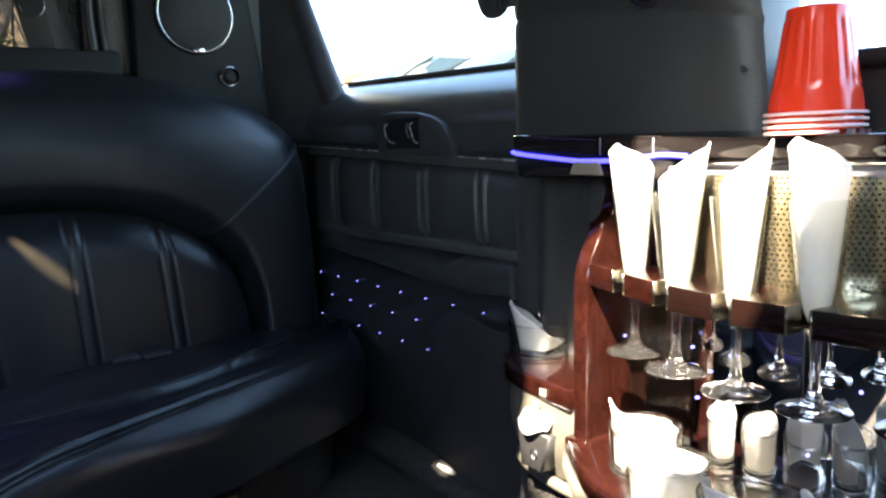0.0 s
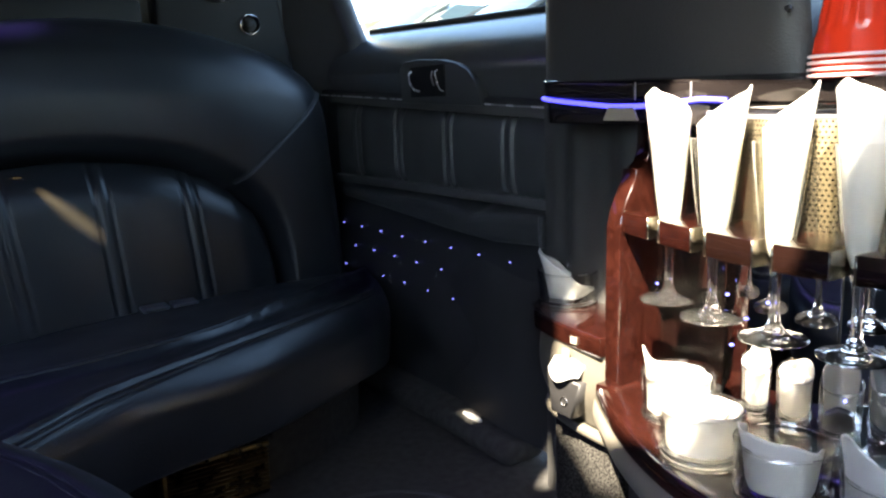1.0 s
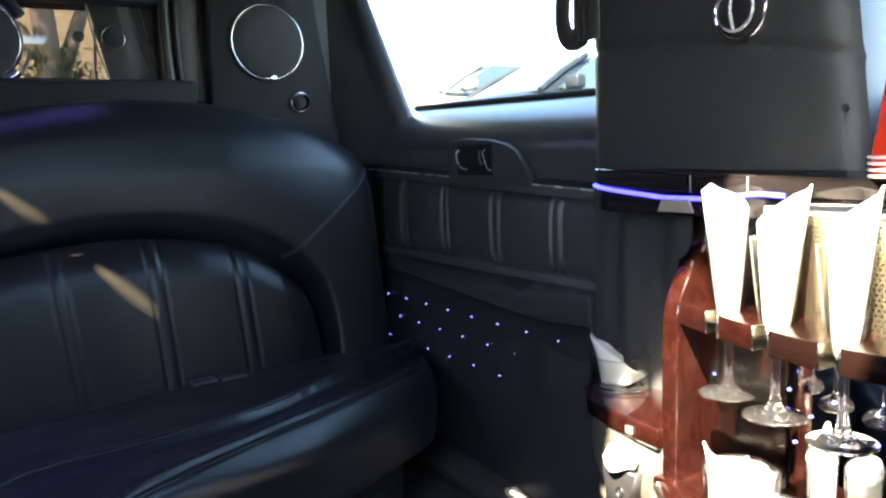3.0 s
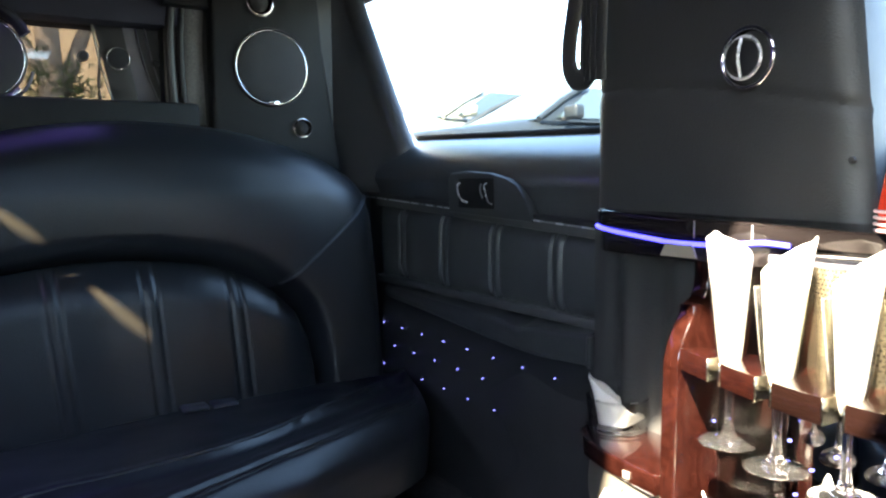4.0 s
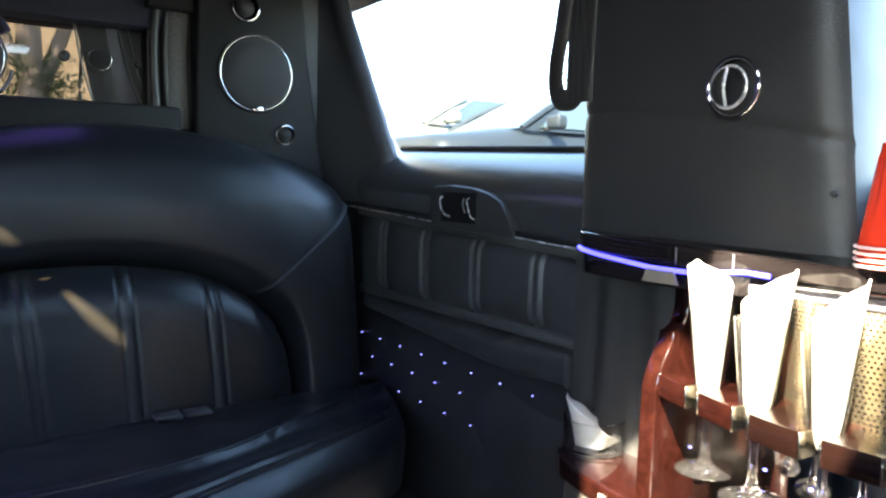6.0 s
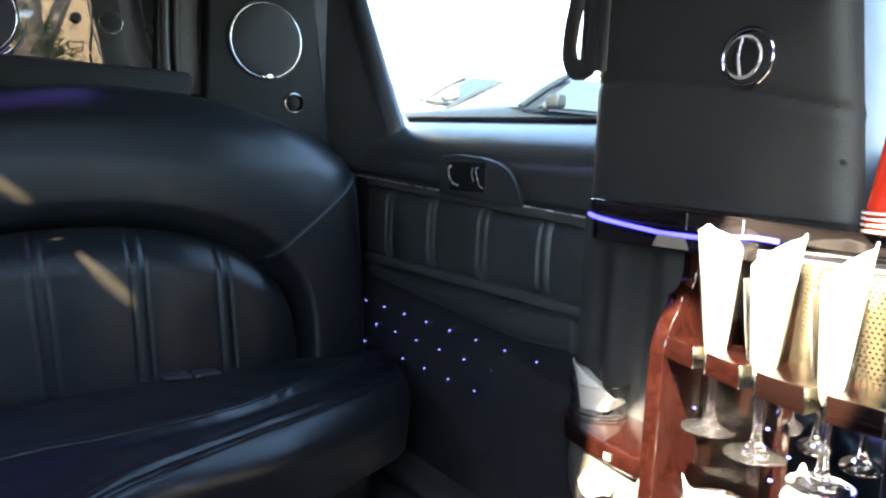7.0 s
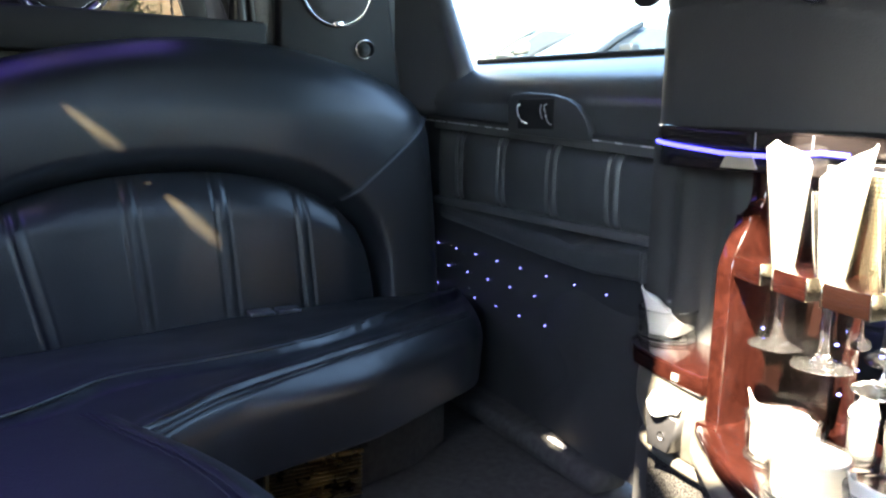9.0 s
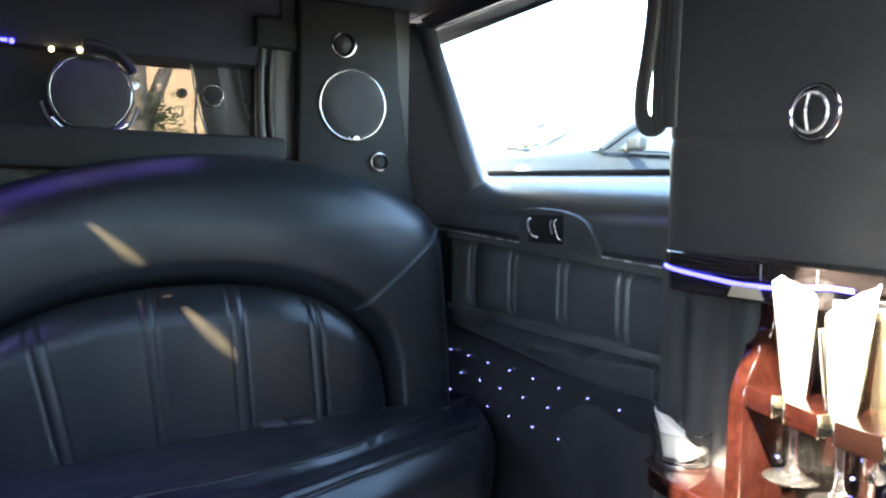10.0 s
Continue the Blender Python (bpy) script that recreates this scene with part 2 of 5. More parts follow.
def part(name, bm, material, parent=None, label="", smooth=True, split=True):
    """Link a bmesh, given in the world's place, as one mesh under its parent."""
    if parent is not None:
        at = parent.location.copy()
        up = parent.parent
        while up is not None:
            at += up.location
            up = up.parent
        bmesh.ops.translate(bm, verts=bm.verts, vec=-at)
    bmesh.ops.recalc_face_normals(bm, faces=bm.faces)
    me = bpy.data.meshes.new(name)
    bm.to_mesh(me)
    bm.free()
    me.materials.append(material)
    if smooth:
        for f in me.polygons:
            f.use_smooth = True
    ob = new(name, me)
    ob.parent = parent
    if smooth and split:
        edge = ob.modifiers.new("edges", "EDGE_SPLIT")
        edge.split_angle = radians(38)
    if label:
        ob["label"] = label
    return ob


def box(lo, hi, bevel=0.004, seg=2, bm=None):
    bm = bm or bmesh.new()
    made = bmesh.ops.create_cube(bm, size=1.0)["verts"]
    for v in made:
        v.co = Vector([lo[i] + (hi[i] - lo[i]) * (v.co[i] + 0.5) for i in range(3)])
    if bevel:
        edges = {e for v in made for e in v.link_edges}
        bmesh.ops.bevel(bm, geom=list(edges), offset=bevel, segments=seg, affect="EDGES", profile=0.5)
    return bm


def prism(points, axis, a, b, bevel=0.0, seg=2, bm=None):
    """A flat outline pushed along an axis from a to b. The outline's two numbers fill the other axes in order."""
    bm = bm or bmesh.new()
    def place(p, d):
        p = list(p)
        p.insert("xyz".index(axis), d)
        return p
    low = [bm.verts.new(place(p, a)) for p in points]
    top = [bm.verts.new(place(p, b)) for p in points]
    n = len(points)
    faces = [bm.faces.new(low), bm.faces.new(top)]
    rims = [e for f in faces for e in f.edges]
    for i in range(n):
        bm.faces.new((low[i], low[(i + 1) % n], top[(i + 1) % n], top[i]))
    if bevel:
        bmesh.ops.recalc_face_normals(bm, faces=bm.faces)
        bmesh.ops.bevel(bm, geom=list(set(rims)), offset=bevel, segments=seg, affect="EDGES", profile=0.5)
    return bm


def lathe(profile, seg=40, at=(0, 0, 0), way="z", bm=None):
    """Turn (radius, height) points round an axis."""
    bm = bm or bmesh.new()
    def place(r, h, a):
        p, q = r * math.cos(a), r * math.sin(a)
        x, y, z = {"z": (p, q, h), "y": (p, h, q), "x": (h, p, q)}[way]
        return (at[0] + x, at[1] + y, at[2] + z)
    rings = []
    for r, h in profile:
        if r < 1e-6:
            rings.append([bm.verts.new(place(0, h, 0))])
        else:
            rings.append([bm.verts.new(place(r, h, math.tau * k / seg)) for k in range(seg)])
    for a, b in zip(rings, rings[1:]):
        for k in range(seg):
            j = (k + 1) % seg
            if len(a) == 1 and len(b) > 1:
                bm.faces.new((a[0], b[j], b[k]))
            elif len(b) == 1 and len(a) > 1:
                bm.faces.new((a[k], a[j], b[0]))
            elif len(a) > 1:
                bm.faces.new((a[k], a[j], b[j], b[k]))
    return bm


def ring(r, tube, at, way, seg=48, sides=10, bm=None):
    pts = [(r + tube * math.cos(math.tau * k / sides), tube * math.sin(math.tau * k / sides)) for k in range(sides + 1)]
    bm = lathe(pts, seg, at, way, bm)
    bmesh.ops.remove_doubles(bm, verts=bm.verts, dist=1e-6)
    return bm


def smooth_path(points, n=60):
    """A Catmull-Rom curve through points."""
    p = [Vector(q) for q in points]
    p = [p[0] * 2 - p[1]] + p + [p[-1] * 2 - p[-2]]
    out = []
    spans = len(p) - 3
    for k in range(n + 1):
        u = min(k / n * spans, spans - 1e-9)
        i, t = int(u), u - int(u)
        a, b, c, d = p[i:i + 4]
        out.append(0.5 * (2 * b + (c - a) * t + (2 * a - 5 * b + 4 * c - d) * t * t + (3 * b - a - 3 * c + d) * t ** 3))
    return out


def tube(points, radius, sides=12, flat=None, up=(0, 0, 1), bm=None):
    """Sweep a round, or flat (wide, thick), section along points."""
    bm = bm or bmesh.new()
    rings = []
    for i, p in enumerate(points):
        p = Vector(p)
        d = (Vector(points[min(i + 1, len(points) - 1)]) - Vector(points[max(i - 1, 0)])).normalized()
        side = d.cross(Vector(up))
        side = side.normalized() if side.length > 1e-4 else Vector((1, 0, 0))
        over = side.cross(d)
        a, b = flat or (radius, radius)
        rings.append([bm.verts.new(p + side * a * math.cos(math.tau * k / sides) + over * b * math.sin(math.tau * k / sides)) for k in range(sides)])
    for a, b in zip(rings, rings[1:]):
        for k in range(sides):
            bm.faces.new((a[k], a[(k + 1) % sides], b[(k + 1) % sides], b[k]))
    bm.faces.new(rings[0])
    bm.faces.new(rings[-1])
    return bm


def sheet(fn, nu, nv, bm=None):
    """A grid of points fn(u, v), u and v from 0 to 1."""
    bm = bm or bmesh.new()
    rows = [[bm.verts.new(fn(i / nu, j / nv)) for j in range(nv + 1)] for i in range(nu + 1)]
    for i in range(nu):
        for j in range(nv):
            bm.faces.new((rows[i][j], rows[i + 1][j], rows[i + 1][j + 1], rows[i][j + 1]))
    return bm


def along(points, x):
    """Straight interpolation in a list of (x, value)."""
    if x <= points[0][0]:
        return points[0][1]
    for (a, p), (b, q) in zip(points, points[1:]):
        if x <= b:
            return p + (q - p) * (x - a) / (b - a)
    return points[-1][1]


def bump(x, at, width):
    return math.exp(-((x - at) / width) ** 2)


# ---- the cabin's shell ----
CEIL = 1.25
XL, XR, YF, YR = -0.62, 1.06, -3.0, 2.05
floor = thing("floor", (0, 0, 0), "dark carpeted cabin floor", "floor", kind="structure")
part("carpet", box((XL, YF, -0.06), (XR + 0.06, YR, 0.0), 0), CARPET, floor)
mat_edge = [(0.50, 1.10, 0.004), (0.60, 1.13, 0.004), (0.68, 1.145, 0.004), (0.76, 1.12, 0.004), (0.82, 1.05, 0.004), (0.84, 0.90, 0.004), (0.84, 0.70, 0.004)]
floor_mat = thing("floor_mat", (0.65, 0.8, 0), "dark rubber-backed carpet floor mat with bound edge", "floor mat")
part("mat_surface", prism([(0.40, 0.55), (0.42, 1.02), (0.50, 1.10), (0.60, 1.13), (0.68, 1.143), (0.76, 1.12), (0.815, 1.05), (0.83, 0.9), (0.83, 0.55)], "z", 0.0, 0.008, 0.003), CARPET, floor_mat)
part("binding", tube(smooth_path(mat_edge, 40), 0.005), LEATHER_MATT, floor_mat)



# unseen roof openings, added and outlined to throw the sun patches and streaks
SUN_OPENING = [(0.46, 0.105), (0.338, 0.092), (0.040, 0.085), (0.040, 0.115), (0.046, 0.170), (0.040, 0.235), (0.034, 0.250), (0.069, 0.319), (0.095, 0.386), (0.150, 0.394), (0.184, 0.405), (0.256, 0.462), (0.320, 0.438), (0.338, 0.398), (0.392, 0.374), (0.46, 0.372)]
SUN_SLITS = [[(-0.216, 1.361), (-0.207, 1.362), (-0.182, 1.327), (-0.177, 1.308), (-0.202, 1.295), (-0.219, 1.320)],
             [(-0.266, 1.432), (-0.253, 1.436), (-0.222, 1.411), (-0.212, 1.398), (-0.226, 1.394), (-0.252, 1.402)],
             [(0.117, 0.464), (0.058, 0.416), (0.030, 0.424), (0.080, 0.462)],
             [(0.080, 0.662), (0.092, 0.658), (0.104, 0.715), (0.094, 0.722)]]


def roof_plate(z0, z1):
    """Flat roof with an added opening and slits that shape the sun patches."""
    bm = bmesh.new()
    for outline in [[(-0.52, YF), (0.97, YF), (0.97, YR), (-0.52, YR)], SUN_OPENING] + SUN_SLITS:
        vs = [bm.verts.new((x, y, z0)) for x, y in outline]
        for a, b in zip(vs, vs[1:] + vs[:1]):
            bm.edges.new((a, b))
    bmesh.ops.triangle_fill(bm, edges=bm.edges[:], use_beauty=True)
    made = bmesh.ops.extrude_face_region(bm, geom=bm.faces[:])["geom"]
    bmesh.ops.translate(bm, verts=[v for v in made if isinstance(v, bmesh.types.BMVert)], vec=(0, 0, z1 - z0))
    return bm


tagged(part("ceiling", roof_plate(CEIL, CEIL + 0.006), HEADLINER, smooth=False), "dark cloth headliner with openings added to let the sun in", "ceiling", kind="structure")
for side_x, wall_x, name in ((0.97, XR + 0.01, "roof_cove"), (-0.52, XL - 0.01, "roof_cove")):
    def cove(u, v, p=side_x, q=wall_x):
        return (p + (q - p) * math.sin(u * math.pi / 2), YF + (YR - YF) * v, CEIL + 0.004 - 0.06 * (1 - math.cos(u * math.pi / 2)))
    tagged(part(name, sheet(cove, 10, 6), HEADLINER), "dark cloth cove where roof meets wall", "ceiling", kind="structure").modifiers.new("depth", "SOLIDIFY").thickness = 0.006
# added pane that dims the sky through the roof opening
opening_cover = thing("window_6", (0.25, 0.3, CEIL), "unseen smoked pane added over the sun opening in the roof", "window", kind="structure")
mp = part("pane", box((-0.04, 0.05, CEIL + 0.036), (0.50, 0.58, CEIL + 0.04), 0), PANE_ROOF, opening_cover, smooth=False)
mp.visible_shadow = False
# added pane, out of view, that tints the seat's sun streaks
streak_filter = thing("window_10", (-0.22, 1.37, CEIL), "unseen amber pane added to warm the sun streaks on the seat", "window", kind="structure")
part("pane", box((-0.30, 1.26, CEIL + 0.012), (-0.15, 1.45, CEIL + 0.015), 0), AMBER, streak_filter, smooth=False)
tagged(part("wall_front", box((XL, YF - 0.05, 0), (XR + 0.05, YF, CEIL + 0.02), 0), LEATHER_MATT), "black vinyl partition closing the cabin", "wall", kind="structure")


def left_wall():
    """The wall across the cabin, with windows forward of the seats."""
    bm = bmesh.new()
    a, b = XL - 0.04, XL
    box((a, YF, 0), (b, -0.40, 0.76), 0, bm=bm)
    box((a, YF, 1.17), (b, -0.40, CEIL + 0.03), 0, bm=bm)
    box((a, -0.40, 0), (b, YR, 0.76), 0, bm=bm)
    box((a, -0.40, 1.09), (b, YR, CEIL + 0.03), 0, bm=bm)
    # extra unseen opening, y -0.28 to 0.22, added to brighten the bar
    box((a, -0.40, 0.76), (b, -0.28, 1.09), 0, bm=bm)
    box((a, 0.22, 0.76), (b, YR, 1.09), 0, bm=bm)
    for y in (-1.6, YF):
        box((a, y, 0.76), (b, y + 0.12, 1.17), 0, bm=bm)
    return bm


tagged(part("wall_left", left_wall(), LEATHER_MATT, smooth=False), "black vinyl side wall with a run of windows", "wall", kind="structure")
# the last pane fills the opening added for more light on the bar
for k, (y0, y1, z1) in enumerate(((-1.48, -0.40, 1.17), (YF + 0.12, -1.6, 1.17), (-0.28, 0.22, 1.09))):
    w = thing("window_%d" % (k + 7), (XL - 0.02, y0, 0.76), "clear side window across the cabin, added out of view", "window", kind="structure")
    part("pane", box((XL - 0.022, y0, 0.76), (XL - 0.018, y1, z1), 0), PANE_DARK if y0 < -0.3 else PANE, w, smooth=False).visible_shadow = False

# side wall behind the bar and forward, with its run of windows
def right_wall():
    bm = bmesh.new()
    box((XR, YF, 0), (XR + 0.06, 1.0, 0.76), 0, bm=bm)
    box((XR - 0.03, YF, 1.17), (XR + 0.06, 1.02, CEIL + 0.03), 0, bm=bm)
    box((XR, 0.62, 0.76), (XR + 0.06, 0.98, 1.17), 0, bm=bm)
    for y in (-0.55, -1.7):
        box((XR, y, 0.76), (XR + 0.06, y + 0.12, 1.17), 0, bm=bm)
    box((XR, YF, 0.76), (XR + 0.06, YF + 0.1, 1.17), 0, bm=bm)
    return bm


tagged(part("wall_right", right_wall(), LEATHER_MATT, smooth=False), "black vinyl side wall with a run of windows", "wall", kind="structure")
for k, (y0, y1) in enumerate(((-0.43, 0.62), (-1.58, -0.55), (YF + 0.1, -1.7))):
    w = thing("window_%d" % (k + 2), (XR + 0.02, y0, 0.76), "clear side window of the car", "window", kind="structure")
    pane = part("pane", box((XR + 0.02, y0, 0.76), (XR + 0.024, y1, 1.17), 0), PANE_DARK if k else PANE, w, smooth=False)
    pane.visible_shadow = False
    part("window_sill", box((XR - 0.02, y0, 0.745), (XR + 0.02, y1, 0.765), 0.006), PLASTIC, w)


# ---- the door and its window ----
def belt(y):
    """Height of the window's lower edge along the door."""
    return 0.803 + (y - 1.02) * 0.028


def trim_line(y):
    return 0.654 + (y - 1.0) * 0.049


DOOR0, DOOR1 = 0.985, 1.96
door = thing("door_1", (1.05, 1.0, 0.02), "black leather trimmed car door with pleated panel, closed", "door", kind="structure")


def shoulder_profile():
    """Steps down the door's shoulder: a long slope, then a quick turn to upright."""
    out, dx, dz = [(0.0, 0.0)], 0.0, 0.0
    for k in range(48):
        a = math.radians(along([(0, 25), (0.13, 38), (0.5, 53), (0.8, 76), (1, 88)], (k + 0.5) / 48))
        dx += math.cos(a) / 48
        dz += math.sin(a) / 48
        out.append((dx, dz))
    return [(x / dx, z / dz) for x, z in out]


SHOULDER = shoulder_profile()


def upper_skin(u, v):
    """Broad sloping shoulder under the glass, then an upright face down to the trim."""
    y = DOOR0 + (DOOR1 - DOOR0) * u
    top, low = belt(y), trim_line(y) + 0.004
    if v < 0.6:
        k = v / 0.6 * 48
        i = min(47, int(k))
        dx, dz = (p + (q - p) * (k - i) for p, q in zip(SHOULDER[i], SHOULDER[i + 1]))
        return (1.090 - 0.090 * dx, y, top + 0.004 - 0.096 * dz)
    w = (v - 0.6) / 0.4
    return (1.000 + 0.008 * w, y, top - 0.092 + (low - top + 0.092) * w)


part("upper_panel", sheet(upper_skin, 40, 60), DOOR_TOP, door, "smooth black leather door top")
part("core", box((1.056, DOOR0, 0.02), (1.09, DOOR1, 0.784), 0.004), PLASTIC, door)
part("trim_strip", tube([(1.000, y, trim_line(y)) for y in (DOOR0, 1.2, 1.5, 1.82)], 0.004, flat=(0.004, 0.006)), PLASTIC, door)
part("trim_edge", tube([(0.9945, y, trim_line(y) - 0.006) for y in (DOOR0, 1.2, 1.5, 1.82)], 0.0016), SATIN, door)

PLEATS = [1.677, 1.488, 1.298, 1.111]


def pleat_skin(u, v):
    y = 0.992 + (1.80 - 0.992) * u
    top, low = trim_line(y) - 0.026, 0.492
    z = top + (low - top) * v
    puff = 0.016 * (1 - abs(2 * v - 1) ** 5) * (1 - abs(2 * u - 1) ** 18)
    groove = sum(bump(y, p + d, 0.0045) for p in PLEATS for d in (-0.013, 0.013))
    ridge = sum(0.5 * bump(y, p, 0.007) for p in PLEATS)
    swell = 0.004 * math.cos((y - 1.2) / 0.19 * math.tau)
    return (1.026 - puff + 0.006 * min(1, groove) - 0.001 * ridge - swell * 0.6 * (1 - abs(2 * v - 1) ** 4), y, z)


part("pleated_panel", sheet(pleat_skin, 320, 24), DOOR_SKIN, door, "black leather panel with pairs of stitched pleats")
part("panel_rail", box((1.006, 0.985, 0.478), (1.05, 1.80, 0.496), 0.006), DOOR_MATT, door)
rail = prism([(0.985, 0.628), (1.80, 0.668), (1.80, 0.688), (0.985, 0.648)], "x", 1.008, 1.05, 0.004)
part("upper_rail", rail, DOOR_MATT, door)
part("door_post", box((1.0, 0.968, 0.05), (1.06, 0.992, 0.655), 0.008), DOOR_MATT, door)


def arm_skin(u, v):
    """Armrest: flat top, soft front edge, upright face; it thins to a pull towards the rear."""
    y = 1.76 - (1.76 - 1.0) * u
    edge = along([(0.98, 0.473), (1.14, 0.463), (1.19, 0.454), (1.25, 0.463), (1.55, 0.463), (1.76, 0.470)], y)
    low = along([(0.98, 0.420), (1.14, 0.410), (1.30, 0.416), (1.55, 0.430), (1.76, 0.440)], y)
    xf = along([(1.0, 0.988), (1.2, 0.984), (1.3, 0.988), (1.55, 0.998), (1.76, 1.006)], y)
    ring_pts = [(0.0, 1.040, edge + 0.020), (0.30, xf + 0.014, edge + 0.005), (0.38, xf + 0.006, edge + 0.002), (0.46, xf + 0.001, edge - 0.005),
                (0.54, xf, edge - 0.013), (0.72, xf + 0.004, low + 0.010), (0.80, xf + 0.009, low + 0.003), (0.88, xf + 0.018, low), (1.0, 1.040, low + 0.004)]
    return (along([(q[0], q[1]) for q in ring_pts], v), y, along([(q[0], q[2]) for q in ring_pts], v))


part("armrest", sheet(arm_skin, 60, 50), DOOR_SKIN, door, "padded black leather armrest and pull")
part("armrest_end", box((0.986, 0.992, 0.418), (1.04, 1.004, 0.474), 0.006), DOOR_SKIN, door)


def pocket_skin(u, v):
    y = 0.99 + (1.82 - 0.99) * u
    z = 0.43 + (0.045 - 0.43) * v
    bulge = 0.02 * math.exp(-((z - 0.20) / 0.09) ** 2) * (0.4 + 0.6 * math.exp(-((y - 1.12) / 0.2) ** 2))
    fold = 0.006 * math.sin(14 * y + 20 * z) * v * (1 - v)
    return (1.034 - bulge - fold, y, z)


part("lower_panel", sheet(pocket_skin, 40, 30), LOWER_DOOR, door)


def map_pocket(u, v):
    """A soft bulging pocket on the lower door, its upper lip sagging towards the rear."""
    y = 0.995 + 0.36 * u
    lip = 0.356 - 0.008 * math.sin(u * 8) - 0.06 * max(0.0, (u - 0.55) / 0.45) ** 1.6
    z = lip + (0.05 - lip) * v
    fade = max(0.0, (u - 0.35) / 0.65)
    belly = math.sin(min(1.0, v * 2.2 + 0.30) * math.pi / 2) * (1 - fade * fade * (3 - 2 * fade))
    return (1.031 - 0.026 * belly + 0.003 * math.sin(9 * y + 22 * z) * (1 - fade), y, z)


part("map_pocket", sheet(map_pocket, 60, 40), LOWER_DOOR, door, "soft charcoal vinyl door pocket")
for z, first, count in ((0.370, 1.127, 8), (0.3195, 1.262, 6), (0.267, 1.307, 6)):
    for k in range(count):
        y = first + 0.0965 * k
        part("fibre_light", lathe([(0, -0.004), (0.0007, -0.003), (0.00085, 0.0), (0, 0.0010)], 8, (1.0275 if z > 0.3 else 1.020, y, z), "x"), LED_DOT, door)
sill = thing("door_sill", (1.0, 1.3, 0), "black door sill with a worn bright metal end", "sill", kind="structure")
part("sill_plate", box((0.965, 1.07, 0.0), (1.06, 1.86, 0.045), 0.02, 4), CARPET, sill)
part("scuff_tip", lathe([(0, -0.030), (0.004, -0.027), (0.006, -0.016), (0.0065, 0.0), (0.006, 0.016), (0.004, 0.027), (0, 0.030)], 20, (0.998, 1.222, 0.046), "y"), SATIN, sill, "bright worn metal tip")

# inside handle in its bezel
bezel = part("bezel", prism([(1.424, 0.662), (1.428, 0.730), (1.416, 0.741), (1.36, 0.745), (1.28, 0.740), (1.225, 0.730), (1.192, 0.717), (1.165, 0.690), (1.148, 0.652)], "x", 0.988, 1.01, 0.0022), CHARCOAL, door, "black moulded handle bezel")
part("handle_recess", box((0.986, 1.262, 0.672), (0.992, 1.385, 0.731), 0.002), DARK_VINYL, bezel)
part("chrome_lever", tube(smooth_path([(0.986, 1.378, 0.722), (0.979, 1.377, 0.717), (0.977, 1.373, 0.706), (0.977, 1.367, 0.695), (0.979, 1.358, 0.687), (0.986, 1.350, 0.683)], 24), 0.0024, flat=(0.0013, 0.0022)), SATIN, bezel, "chrome door lever")
part("chrome_edge", tube(smooth_path([(0.986, 1.285, 0.721), (0.979, 1.283, 0.716), (0.978, 1.276, 0.701), (0.979, 1.269, 0.686), (0.986, 1.266, 0.681)], 20), 0.0013), SATIN, bezel, "chrome recess edge")
part("lock_tab", tube(smooth_path([(0.985, 1.301, 0.720), (0.981, 1.299, 0.708), (0.985, 1.297, 0.692)], 12), 0.0018), GREY_TRIM, bezel, "dull silver lock tab")

win = thing("window_1", (1.05, 1.0, 0.80), "clear side window with raked black rear edge", "window", kind="structure")
pane = part("pane", prism([(0.97, belt(0.97) - 0.01), (1.74, belt(1.74) - 0.01), (1.93, 1.21), (0.97, 1.19)], "x", 0, 0.004), PANE_DOOR, win, smooth=False)
for v in pane.data.vertices:
    v.co.x += 1.100 - 0.24 * v.co.z
pane.visible_shadow = False
seal = [(1.092, y, belt(y) + 0.007) for y in (0.97, 1.2, 1.5, 1.73)]
part("window_seal", tube(seal, 0.008, 12, flat=(0.006, 0.0075)), RUBBER, win, "black rubber window seal")
part("top_rail", prism([(0.96, 1.19), (1.90, 1.212), (1.95, 1.27), (0.96, 1.27)], "x", 0.985, 1.07, 0.006), HEADLINER, win)
part("rail_edge", tube([(0.986, 0.97, 1.189), (0.986, 1.5, 1.202), (0.986, 1.90, 1.211)], 0.0025), CHROME, win)


def pillar_skin(u, v):
    """The rear pillar beside the window, raked back towards the roof."""
    z = 0.70 + (1.23 - 0.70) * v
    front = 1.70 + max(0, z - 0.80) * 0.46
    lean = 0.13 * max(0, z - 0.80)
    if u < 0.35:
        w = u / 0.35
        return (1.062 - lean - 0.030 * math.sin(w * math.pi / 2), front + 0.03 * (1 - math.cos(w * math.pi / 2)), z)
    w = (u - 0.35) / 0.65
    return (1.032 - lean - (0.10 - 0.03 * v) * w, front + 0.03 + (1.94 - front - 0.03) * w ** 0.8, z)


tagged(part("rear_pillar", sheet(pillar_skin, 30, 30), DOOR_TOP), "black vinyl rear roof pillar beside the window", "pillar", kind="structure").modifiers.new("depth", "SOLIDIFY").thickness = 0.01

# ---- rear wall: speaker panel, tinted rear window, shelf ----
rear = thing("wall_rear", (0.2, 2.0, 0.6), "black rear cabin wall around a tinted window", "wall", kind="structure")
part("lower_wall", box((XL, 1.93, 0), (XR + 0.05, 2.05, 0.80), 0), LEATHER_MATT, rear)
part("shelf_wall", box((XL, 1.93, 0.80), (0.98, 2.05, 0.875), 0), LEATHER_MATT, rear)
part("header", box((XL, 1.90, 1.075), (0.60, 2.05, 1.27), 0.015), HEADLINER, rear, "cloth covered header over the window")
part("window_ledge", box((XL, 1.86, 0.815), (0.60, 2.05, 0.905), 0.012), DARK_VINYL, rear)
